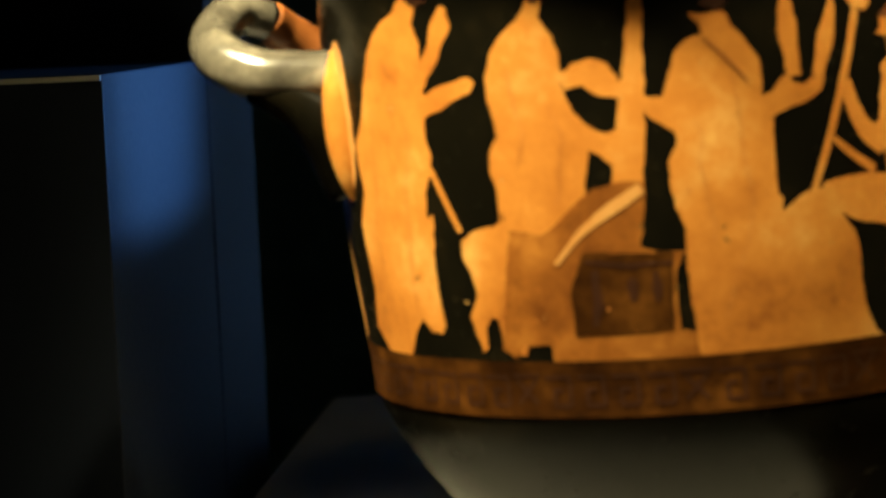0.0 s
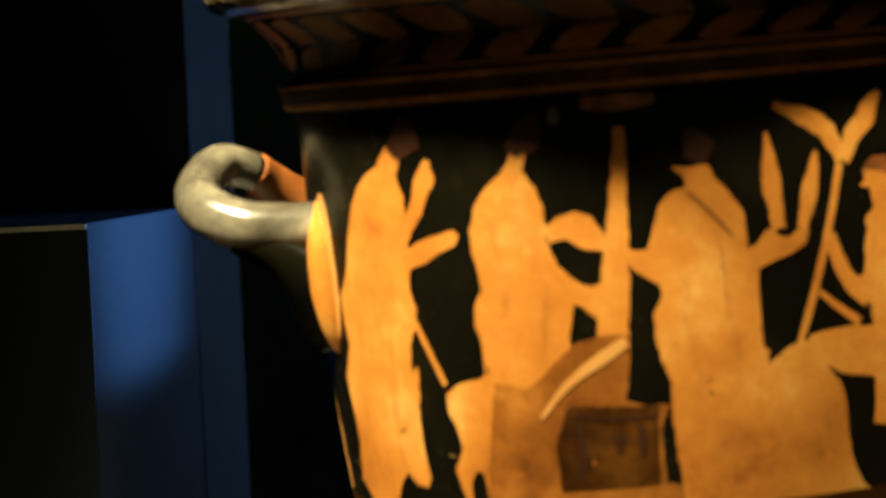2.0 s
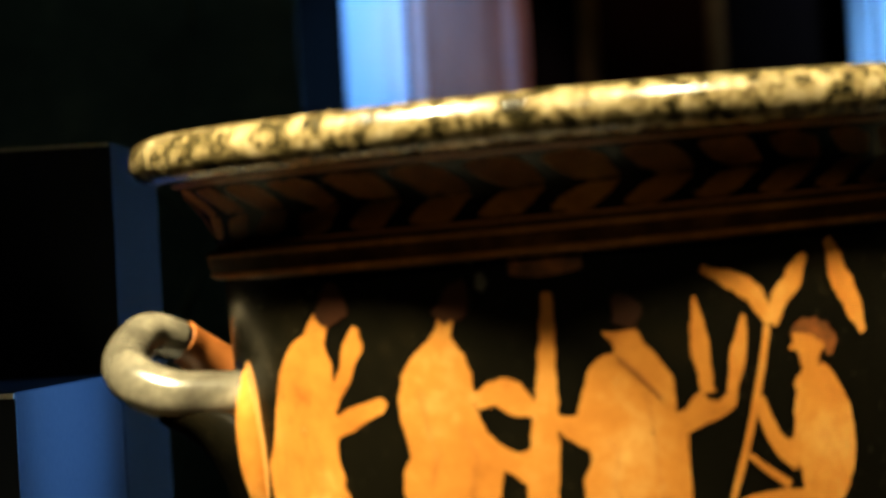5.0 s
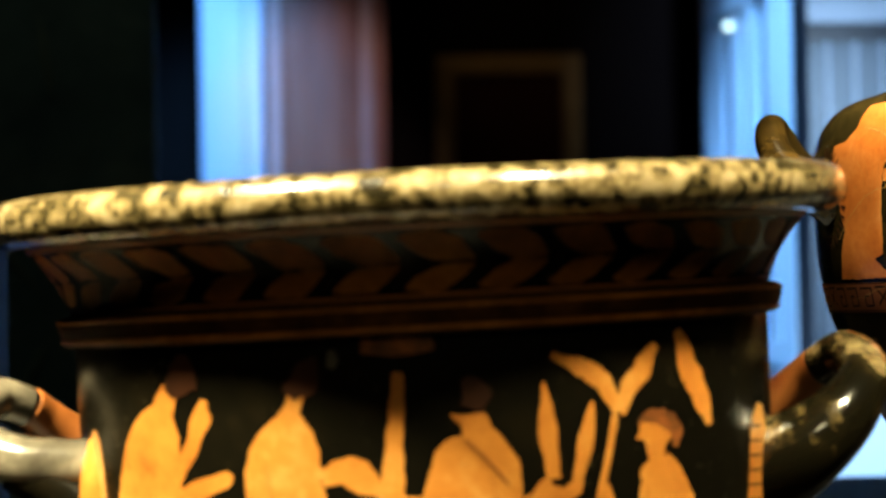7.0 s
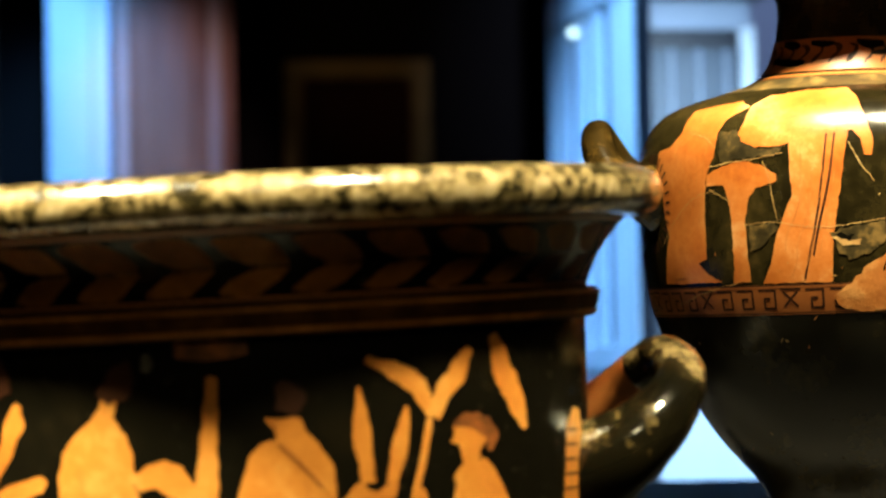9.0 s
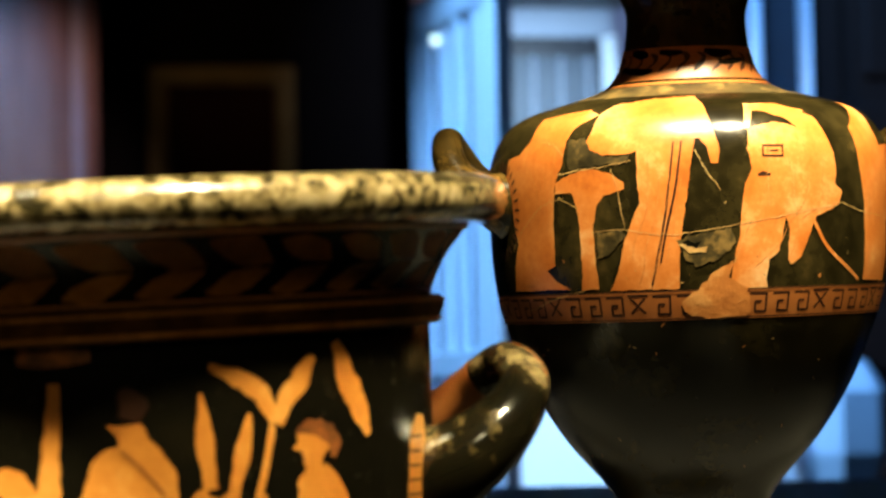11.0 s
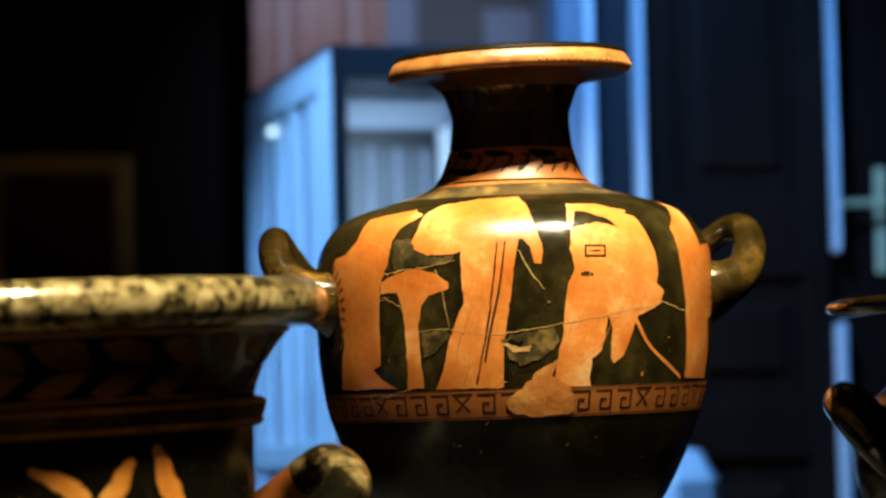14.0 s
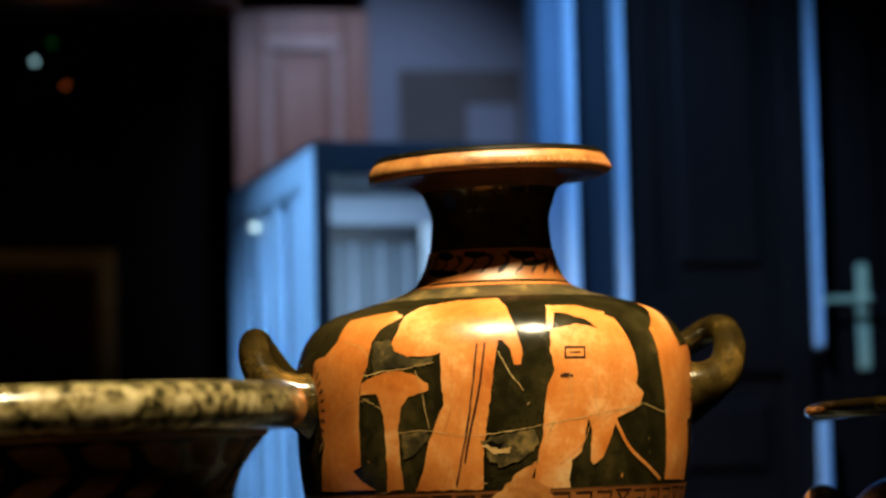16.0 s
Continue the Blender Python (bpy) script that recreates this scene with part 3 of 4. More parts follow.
# ---- doors and panels of the far side ----
def panel_door(name, x0, x1, y, z0, z1, material, label, panels, stile=0.09, depth=0.05):
    """A framed door leaf with sunk panels and raised mouldings; panels: rows of (bottom, top)."""
    door = holder(name, pose(x0, y, 0), label, "door")
    w = x1 - x0
    part("stile", slab(0.0, stile, 0.0, depth, z0, z1, 0.004), material, door)
    part("stile", slab(w - stile, w, 0.0, depth, z0, z1, 0.004), material, door)
    edges = [z0] + [v for pair in panels for v in pair] + [z1]
    for lo, hi in zip(edges[::2], edges[1::2]):
        if hi - lo > 0.01:
            part("rail", slab(stile, w - stile, 0.0, depth, lo, hi, 0.004), material, door)
    for lo, hi in panels:
        leaf = part("panel", slab(stile, w - stile, 0.018, depth - 0.005, lo, hi, 0.0), material, door)
        part("raised_field", slab(stile + 0.05, w - stile - 0.05, 0.004, 0.018, lo + 0.06, hi - 0.06, 0.008), material, leaf)
    return door


far_door = panel_door("wooden_door", 0.86, 1.27, 7.2, 0.0, L + 1.66, M_WOOD, "brown wooden panelled door in dim light", [(0.2, 1.0), (1.15, L + 1.56)], 0.075)
west_door = panel_door("wooden_door", -0.45, -0.09, 7.2, 0.0, 2.9, M_WOOD, "brown wooden panelled door beside a lit jamb", [(0.2, 1.0), (1.15, 2.75)], 0.065)
# light stripes on the stile edges, drawn as pale beads
for x in (0.012, 0.288):
    part("bead", slab(x, x + 0.032, -0.012, 0.0, 0.0, 2.88, 0.005), M_TRIMWOOD, west_door, "bead with the stile's edge highlight put into its colour")
# lit moulding edges of the far panel, drawn pale
for x0, x1, z0, z1 in ((0.085, 0.325, L + 1.535, L + 1.575), (0.085, 0.11, 1.15, L + 1.535), (0.30, 0.325, 1.15, L + 1.535)):
    part("bead", slab(x0, x1, -0.014, 0.004, z0, z1, 0.006), M_TRIMWOOD, far_door, "bead round the panel, edge highlights put into its pale colour")
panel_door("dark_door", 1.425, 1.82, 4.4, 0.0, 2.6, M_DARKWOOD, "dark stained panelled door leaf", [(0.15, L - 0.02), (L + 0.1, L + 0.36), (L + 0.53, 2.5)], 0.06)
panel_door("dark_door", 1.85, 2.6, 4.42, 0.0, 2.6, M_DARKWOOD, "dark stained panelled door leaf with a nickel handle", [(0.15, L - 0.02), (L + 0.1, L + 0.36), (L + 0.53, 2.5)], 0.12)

handle = holder("door_handle", pose(1.932, 4.415, L + 0.478), "nickel lever handle on a long back plate", "door handle")
part("back_plate", slab(-0.013, 0.013, -0.006, 0.0, -0.112, 0.112, 0.003), M_BRASS, handle)
part("spindle", tube([(0, -0.006, 0.034), (0, -0.03, 0.034), (0, -0.045, 0.034)], [0.009, 0.008, 0.009], 4, 14), M_BRASS, handle)
part("lever", tube([(0.0, -0.045, 0.034), (-0.03, -0.046, 0.034), (-0.07, -0.044, 0.033), (-0.105, -0.04, 0.032)], [0.008, 0.0065, 0.006, 0.007], 6, 14), M_BRASS, handle)


def jamb(x0, x1, y0, y1, z0, z1, material, label):
    return tagged(mesh_object("trim", slab(x0, x1, y0, y1, z0, z1, 0.006), material), label, "door jamb", kind="structure")


jamb(-0.635, -0.505, 7.1, 7.2, 0.0, 3.1, M_BLUEWALL, "pale door jamb lit by blue light")
jamb(-0.503, -0.455, 7.12, 7.2, 0.0, 3.1, M_BLUEWALL, "pale narrow door jamb lit by blue light")
# darker paint on this jamb holds the shading of its turned face
jamb(1.232, 1.284, 4.36, 4.5, 0.0, 3.1, M_GREYBLUE, "door jamb, the dimness of its turned face put into grey-blue")
jamb(1.286, 1.307, 4.34, 4.5, 0.0, 3.1, M_BLUEWALL, "narrow pale door jamb lit by blue light")
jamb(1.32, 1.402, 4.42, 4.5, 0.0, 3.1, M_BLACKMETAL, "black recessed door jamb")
jamb(1.401, 1.414, 4.35, 4.45, 0.0, 3.1, M_BLUEWALL, "narrow pale door jamb lit by blue light")
jamb(1.819, 1.828, 4.35, 4.45, L + 0.41, 3.1, M_BLUEWALL, "narrow pale meeting strip of a door")
jamb(1.819, 1.833, 4.35, 4.45, 0.0, L + 0.26, M_BLUEWALL, "narrow pale meeting strip of a door")
tagged(mesh_object("wall_panel", slab(1.28, 1.95, 7.3, 7.4, 0.0, 3.1, 0.004), M_GREYBLUE), "blue-grey painted wall panel", "wall panel", kind="structure")
notice = holder("wall_board", pose(1.565, 7.29, L + 1.36), "plain grey-brown board on the wall", "board")
part("board", slab(-0.19, 0.19, -0.015, 0.005, -0.13, 0.13, 0.004), M_PLINTH, notice)
part("sheet", slab(0.02, 0.175, -0.019, -0.015, -0.125, 0.02, 0.001), M_GREYBLUE, notice, "pale blue-grey sheet")


def picture(x0, x1, y, z0, z1, bar, canvas, label):
    pic = holder("framed_picture", pose((x0 + x1) / 2, y, (z0 + z1) / 2), label, "picture")
    w, h = (x1 - x0) / 2, (z1 - z0) / 2
    part("frame_bar", slab(-w, w, -0.03, 0.0, h - bar, h, 0.008), M_GILT, pic)
    part("frame_bar", slab(-w, w, -0.03, 0.0, -h, bar - h, 0.008), M_GILT, pic)
    part("frame_bar", slab(-w, bar - w, -0.03, 0.0, bar - h, h - bar, 0.008), M_GILT, pic)
    part("frame_bar", slab(w - bar, w, -0.03, 0.0, bar - h, h - bar, 0.008), M_GILT, pic)
    part("canvas", slab(bar - w, w - bar, -0.012, -0.002, bar - h, h - bar), canvas, pic)


picture(0.06, 0.515, 7.58, L + 0.3, L + 0.965, 0.06, M_CANVAS, "dark picture in a dull gilt frame")
tagged(mesh_object("beam", slab(-1.2, 0.85, 6.9, 7.1, L + 1.62, L + 1.85, 0.01), M_WOOD), "brown wooden ceiling beam", "beam", kind="structure")

device = holder("wall_device", pose(0.31, 7.6, L + 1.53), "small black wall device with status lights", "device")
housing = part("housing", slab(-0.1, 0.1, -0.03, 0.0, -0.1, 0.1, 0.006), M_BLACKMETAL, device)
for x, z, colour, power in ((-0.042, 0.03, (0.45, 0.8, 0.85), 3.0), (0.055, -0.045, (1.0, 0.2, 0.03), 0.5), (0.012, 0.09, (0.03, 0.6, 0.08), 0.2)):
    bm = bmesh.new()
    bmesh.ops.create_uvsphere(bm, u_segments=12, v_segments=8, radius=0.0065)
    bmesh.ops.translate(bm, verts=bm.verts[:], vec=(x, -0.031, z))
    part("status_light", bm, glow("status_glow", colour, power), housing, "tiny glowing status light", True)

# pale octagonal pedestal in the distance, dark green hanging with faint leaves
pedestal = holder("pedestal", pose(1.36, 4.05, 0), "pale octagonal stone pedestal", "pedestal")
part("shaft", turned([(0.0, 0.06), (0.085, 0.06), (0.085, L - 0.26), (0.0, L - 0.26)], 8), M_BLUEWALL, pedestal)
part("base", turned([(0.0, 0.0), (0.12, 0.0), (0.12, 0.05), (0.1, 0.06), (0.0, 0.06)], 8), M_BLUEWALL, pedestal)
part("capital", turned([(0.0, L - 0.26), (0.085, L - 0.26), (0.11, L - 0.18), (0.11, L - 0.06), (0.075, L + 0.0), (0.0, L + 0.0)], 8), M_BLUEWALL, pedestal)
hanging = holder("green_hanging", pose(-0.83, 3.05, 0), "dark green painted hanging with faint leaf outlines", "wall hanging")
part("cloth", slab(-0.45, 0.42, 0.0, 0.02, 0.0, 2.6, 0.004), M_GREENCANVAS, hanging)
for k in range(14):
    x, z, lean = random.uniform(-0.3, 0.36), random.uniform(0.3, 1.7), random.uniform(-0.12, 0.12)
    part("leaf", tube([(x, 0.0, z), (x + lean * 0.6, -0.003, z + 0.08), (x + lean, 0.0, z + 0.14)], [0.002, 0.006, 0.001], 5, 6), M_GREENLEAF, hanging, smooth=True)


# ---- painting on the krater: plain shapes as rows of (angle, height, width) ----
K_PAINT, K_SHAPES = [], []
K_SHAPES.append(("garment", M_CLAY, [(-66.4, -0.1421), (-62.4, -0.1235), (-63.1, -0.1119), (-63.3, -0.1001), (-59.6, -0.0866), (-57.1, -0.0676), (-55.2, -0.0532), (-52.4, -0.0424), (-48.7, -0.035), (-46.5, -0.031), (-44.4, -0.0289), (-42.3, -0.037), (-41.1, -0.0484), (-41.3, -0.0652), (-41.6, -0.082), (-41.9, -0.0948), (-41.1, -0.1032), (-41.8, -0.1118), (-43.7, -0.1232), (-44.1, -0.136), (-42.5, -0.1329), (-43.6, -0.1531), (-44.0, -0.1734), (-43.6, -0.1902), (-44.8, -0.1948), (-47.3, -0.1943), (-49.4, -0.1879), (-52.1, -0.1952), (-55.3, -0.2109), (-55.4, -0.2252), (-60.1, -0.2212), (-63.3, -0.2071), (-67.8, -0.1964), (-65.1, -0.1745), (-65.7, -0.1567)]))
K_SHAPES.append(("arm_mark", M_CLAY, [(-41.4, -0.0581), (-39.3, -0.0486), (-38.2, -0.0381), (-36.0, -0.0298), (-35.0, -0.0314), (-34.4, -0.0409), (-36.3, -0.0489), (-37.9, -0.0577), (-40.0, -0.0653), (-41.9, -0.0736)]))
K_SHAPES.append(("arm_mark", M_CLAY, [(-41.9, -0.0741), (-37.7, -0.0691), (-34.5, -0.0675), (-31.9, -0.0653), (-30.9, -0.0688), (-31.9, -0.0734), (-35.2, -0.0769), (-37.9, -0.0811), (-40.8, -0.0838), (-42.0, -0.0848)]))
K_SHAPES.append(("garment", M_CLAY, [(-28.8, -0.1389), (-29.1, -0.1277), (-29.0, -0.1204), (-30.0, -0.1114), (-29.2, -0.102), (-27.8, -0.095), (-28.2, -0.0855), (-28.8, -0.0776), (-28.9, -0.0666), (-27.7, -0.0557), (-26.1, -0.0478), (-23.7, -0.0414), (-21.6, -0.0361), (-19.2, -0.0383), (-17.2, -0.0474), (-16.3, -0.0574), (-16.3, -0.0716), (-14.8, -0.0856), (-12.7, -0.0983), (-13.3, -0.1078), (-14.3, -0.1268), (-13.5, -0.122), (-17.0, -0.1451), (-22.1, -0.153), (-27.7, -0.1442), (-28.5, -0.1329)]))
K_SHAPES.append(("arm_mark", M_CLAY, [(-16.6, -0.0661), (-14.2, -0.0622), (-11.5, -0.0596), (-9.0, -0.0629), (-7.4, -0.071), (-7.6, -0.0796), (-10.4, -0.0784), (-13.2, -0.0728), (-15.9, -0.0739)]))
K_SHAPES.append(("arm_mark", M_CLAY, [(-15.6, -0.0827), (-12.6, -0.092), (-10.1, -0.0964), (-8.5, -0.0946), (-8.8, -0.1065), (-9.7, -0.1118), (-11.4, -0.106), (-13.8, -0.1027)]))
K_SHAPES.append(("column", M_CLAY, [(-5.3, -0.0337), (-3.1, -0.0343), (-3.6, -0.0611), (-3.8, -0.0827), (-4.9, -0.1239), (-5.2, -0.1287), (-10.2, -0.1276), (-9.0, -0.1032), (-7.8, -0.0817), (-6.6, -0.0603)]))
K_SHAPES.append(("animal_mark", M_CLAY, [(-30.4, -0.1396), (-33.8, -0.1412), (-37.2, -0.1464), (-37.2, -0.1556), (-35.9, -0.1655), (-35.3, -0.1741), (-37.4, -0.1843), (-36.8, -0.1935), (-35.9, -0.203), (-34.6, -0.2014), (-34.6, -0.1913), (-32.9, -0.1849), (-31.6, -0.1868), (-31.4, -0.2012), (-27.5, -0.2045), (-23.1, -0.1783), (-24.7, -0.1444), (-28.4, -0.1358)]))
# staining and the light's fall-off together are put into this brown
K_SHAPES.append(("ground_mark", M_BROWN, [(-27.6, -0.1414), (-21.8, -0.1446), (-13.1, -0.1229), (-8.2, -0.1194), (-4.9, -0.1209), (-5.1, -0.136), (-6.1, -0.1523), (-2.8, -0.1558), (0.7, -0.1552), (-0.9, -0.1645), (-1.2, -0.177), (-0.8, -0.1941), (3.2, -0.1967), (2.9, -0.2088), (-10.9, -0.2088), (-22.5, -0.208), (-22.7, -0.1994), (-27.3, -0.1993), (-29.2, -0.2054), (-31.7, -0.2012)]))
K_SHAPES.append(("altar_mark", M_FRIEZE, [(-15.5, -0.1537), (-1.2, -0.1556), (-2.0, -0.1939), (-18.0, -0.1956), (-18.1, -0.173)]))
K_PAINT.append(("altar_line", M_LINE, [(-13.8, -0.1623, 0.0025), (-13.8, -0.1762, 0.0043), (-14.5, -0.1903, 0.0025)]))
K_PAINT.append(("altar_line", M_LINE, [(-7.9, -0.1673, 0.0025), (-7.9, -0.1729, 0.0043), (-7.9, -0.1785, 0.0025)]))
K_PAINT.append(("altar_line", M_LINE, [(-4.3, -0.1638, 0.0025), (-4.3, -0.1721, 0.0043), (-4.3, -0.1791, 0.0025)]))
K_PAINT.append(("altar_line", M_LINE, [(-15.2, -0.1584, 0.0018), (-8.5, -0.1608, 0.0025), (-1.4, -0.1605, 0.0018)]))
K_SHAPES.append(("garment", M_CLAY, [(3.5, -0.0421), (4.9, -0.0479), (5.2, -0.0529), (2.7, -0.0548), (1.1, -0.0597), (-0.3, -0.0728), (-1.1, -0.0807), (-3.6, -0.0801), (-4.0, -0.0881), (-1.4, -0.0945), (0.2, -0.0973), (0.3, -0.1034), (-0.8, -0.1113), (-0.9, -0.1221), (-0.2, -0.1338), (0.8, -0.144), (0.9, -0.1511), (0.8, -0.1649), (1.2, -0.1817), (1.8, -0.1947), (7.7, -0.1946), (15.8, -0.147), (16.4, -0.1339), (15.7, -0.1322), (15.4, -0.1102), (15.5, -0.0967), (13.7, -0.0879), (13.9, -0.0771), (13.6, -0.0657), (12.2, -0.0582), (10.3, -0.0517), (9.3, -0.046), (8.8, -0.0426)]))
K_SHAPES.append(("arm_mark", M_CLAY, [(13.5, -0.0851), (15.4, -0.0817), (17.3, -0.0755), (18.2, -0.0758), (19.0, -0.0793), (20.3, -0.0808), (22.3, -0.0767), (23.9, -0.0777), (23.5, -0.0836), (21.2, -0.0882), (18.6, -0.0906), (16.2, -0.0931), (13.9, -0.0967)]))
K_SHAPES.append(("mound", M_CLAY, [(11.1, -0.1471), (16.2, -0.14), (19.5, -0.1335), (21.9, -0.1311), (24.8, -0.1322), (25.7, -0.1427), (28.6, -0.1551), (29.3, -0.1641), (29.7, -0.1796), (30.9, -0.1956), (32.6, -0.2047), (34.7, -0.2093), (34.6, -0.2132), (16.9, -0.2109), (2.0, -0.21), (1.6, -0.193), (5.0, -0.1604)]))
K_PAINT.append(("fold_line", M_CLAY_DARK, [(5.5, -0.0543, 0.0012), (8.7, -0.0647, 0.0015), (11.8, -0.0765, 0.0012)]))
# both heads in M_LINE hold the rim's shade in their dark colour
K_PAINT.append(("head_mark", M_LINE, [(-38.5, -0.0086, 0.0038), (-39.4, -0.0141, 0.0123), (-40.9, -0.02, 0.0143), (-43.0, -0.027, 0.0091)]))
K_PAINT.append(("staff_mark", M_CLAY, [(-41.8, -0.1104, 0.0037), (-39.4, -0.1259, 0.0035), (-37.0, -0.142, 0.0033)]))
K_PAINT.append(("head_mark", M_LINE, [(-16.3, -0.0117, 0.0034), (-17.2, -0.0174, 0.0126), (-18.5, -0.0242, 0.0133), (-20.3, -0.0309, 0.0076)]))
K_PAINT.append(("capital", M_LINE_SOFT, [(-9.2, -0.0079, 0.007), (-3.8, -0.0087, 0.0091), (1.6, -0.0079, 0.0069)]))
K_PAINT.append(("spear_mark", M_PALE, [(-20.1, -0.1591, 0.0022), (-15.3, -0.1437, 0.0038), (-10.2, -0.1326, 0.0059), (-5.3, -0.1236, 0.0054)]))
K_PAINT.append(("hair_mark", M_LINE, [(5.6, -0.0255, 0.0038), (6.5, -0.0305, 0.0124), (7.4, -0.0361, 0.0141), (8.1, -0.0411, 0.0043)]))
K_PAINT.append(("torch_mark", M_CLAY, [(17.9, -0.0297, 0.0017), (18.2, -0.0465, 0.008), (18.6, -0.0628, 0.0092), (19.1, -0.076, 0.0075)]))
K_PAINT.append(("torch_mark", M_CLAY, [(25.7, -0.0405, 0.0019), (24.7, -0.0564, 0.0085), (23.5, -0.0683, 0.0072), (22.8, -0.077, 0.0048)]))
K_PAINT.append(("staff_mark", M_CLAY, [(29.7, -0.0475, 0.0039), (27.9, -0.0709, 0.0038), (24.9, -0.1028, 0.004), (21.6, -0.1318, 0.0033)]))
K_PAINT.append(("wheat_mark", M_CLAY, [(30.1, -0.0465, 0.0054), (28.4, -0.0341, 0.0092), (24.9, -0.0246, 0.0092), (19.3, -0.0172, 0.0038)]))
K_PAINT.append(("wheat_mark", M_CLAY, [(30.5, -0.0467, 0.0066), (32.9, -0.0329, 0.0116), (35.8, -0.0227, 0.01), (37.9, -0.015, 0.0037)]))
K_PAINT.append(("wheat_mark", M_CLAY, [(42.5, -0.0089, 0.0057), (44.2, -0.0217, 0.0128), (47.0, -0.0388, 0.0137), (50.0, -0.0562, 0.0049)]))
K_PAINT.append(("head_mark", M_CLAY, [(35.4, -0.0497, 0.0093), (36.4, -0.0566, 0.0181), (37.0, -0.0671, 0.0139), (37.8, -0.0756, 0.0164)]))
K_PAINT.append(("hair_mark", M_LINE_SOFT, [(34.0, -0.0514, 0.0027), (37.5, -0.0494, 0.0066), (41.2, -0.0557, 0.0083), (41.5, -0.0654, 0.0033)]))
K_PAINT.append(("garment", M_CLAY, [(37.4, -0.0712, 0.0183), (38.6, -0.0826, 0.0299), (39.6, -0.0996, 0.0396), (40.2, -0.1137, 0.0386), (39.5, -0.1273, 0.032), (38.2, -0.1406, 0.0223), (37.5, -0.157, 0.0161), (36.5, -0.1774, 0.0108)]))
K_PAINT.append(("arm_mark", M_CLAY, [(34.6, -0.1114, 0.0164), (31.0, -0.1058, 0.0092), (28.7, -0.0939, 0.0076), (27.4, -0.0811, 0.0059)]))
K_PAINT.append(("spear_mark", M_CLAY, [(25.2, -0.1081, 0.0027), (28.2, -0.1164, 0.0038), (32.2, -0.1252, 0.0044)]))
K_PAINT.append(("animal_mark", M_CLAY, [(22.9, -0.1326, 0.0081), (28.8, -0.137, 0.0217), (34.1, -0.1402, 0.0246), (41.1, -0.1447, 0.0193)]))
K_PAINT.append(("vine_mark", M_PALE, [(-83.0, -0.1488, 0.0086), (-82.9, -0.1624, 0.0224), (-82.8, -0.1778, 0.0345), (-82.8, -0.1918, 0.0345), (-77.1, -0.1958, 0.0137)]))
K_PAINT.append(("chip", M_GREY_HANDLE, [(-13.7, -0.0091, 0.0033), (-13.4, -0.0133, 0.0061), (-13.9, -0.0175, 0.0039)]))
K_PAINT.append(("handle_ground", M_PALE, [(-67, -0.046, 0.006), (-67, -0.058, 0.018), (-67.5, -0.080, 0.025), (-68, -0.105, 0.025), (-69, -0.120, 0.016), (-69.5, -0.128, 0.004)]))
K_PAINT.append(("handle_ground", M_CLAY, [(69, -0.050, 0.012), (68.5, -0.062, 0.028), (68.5, -0.080, 0.034), (68.5, -0.105, 0.036), (69, -0.122, 0.024), (69.5, -0.132, 0.006)]))
K_SHAPES.append(("throat_mark", M_CLAY, [(-46.5, -0.031), (-43.9, -0.0301), (-42.3, -0.037), (-40.8, -0.0266), (-42.0, -0.022), (-44.2, -0.0228)]))
K_SHAPES.append(("throat_mark", M_CLAY, [(-22.5, -0.0381), (-19.1, -0.0394), (-18.2, -0.0304), (-18.8, -0.0253), (-20.4, -0.026), (-21.2, -0.0324)]))
K_SHAPES.append(("column", M_CLAY, [(-4.7, -0.021), (-3.0, -0.0214), (-3.2, -0.0359), (-5.3, -0.0353)]))
for i, (kind, material, rows) in enumerate(K_PAINT):
    part(kind, stroke(K_WALL, rows, 0.00028 + 0.00002 * (i % 9) + (0.00030 if kind in ("spear_mark", "fold_line", "hair_mark", "wear_mark", "altar_line") else 0), steps=10, rough={"hair_mark": 0.7, "head_mark": 0.7, "wheat_mark": 0.35, "torch_mark": 0.25, "altar_line": 0.6}.get(kind, 0.1)), material, krater, smooth=True)
for i, (kind, material, outline) in enumerate(K_SHAPES):
    shape = part(kind, patch(K_WALL, outline, 0.00016 + 0.00001 * (i % 12) + (0.0002 if kind in ("mound", "altar_mark") else 0), 0.0009), material, krater, smooth=True)
    if kind == "garment":
        for f in (0.3, 0.72):
            part("fold_line", drape(K_WALL, outline, f, 0.0004, 0.00052), M_TAN, shape)


# ---- painting on the hydria ----
H_PAINT, H_SHAPES = [], []
H_SHAPES.append(("garment", M_CLAY_RED, [(-63.0, 0.1535), (-44.5, 0.1579), (-39.3, 0.1532), (-45.8, 0.1453), (-47.3, 0.1366), (-47.4, 0.1212), (-50.0, 0.1073), (-50.7, 0.085), (-51.1, 0.0524), (-54.4, 0.0491), (-51.1, 0.042), (-46.4, 0.0363), (-71.1, 0.0362), (-69.0, 0.0554), (-67.1, 0.067), (-60.1, 0.0859), (-58.2, 0.0993), (-60.2, 0.113), (-65.4, 0.1195), (-67.0, 0.1275), (-62.2, 0.1393)]))
H_SHAPES.append(("table_mark", M_CLAY_RED, [(-49.8, 0.1088), (-44.5, 0.1139), (-37.5, 0.1166), (-33.2, 0.1138), (-28.2, 0.1068), (-28.2, 0.1019), (-34.1, 0.0979), (-36.4, 0.0913), (-37.5, 0.0762), (-37.4, 0.0534), (-36.8, 0.0362), (-42.5, 0.0354), (-41.6, 0.0537), (-41.9, 0.0766), (-42.7, 0.0919), (-44.3, 0.1009), (-49.9, 0.1011)]))
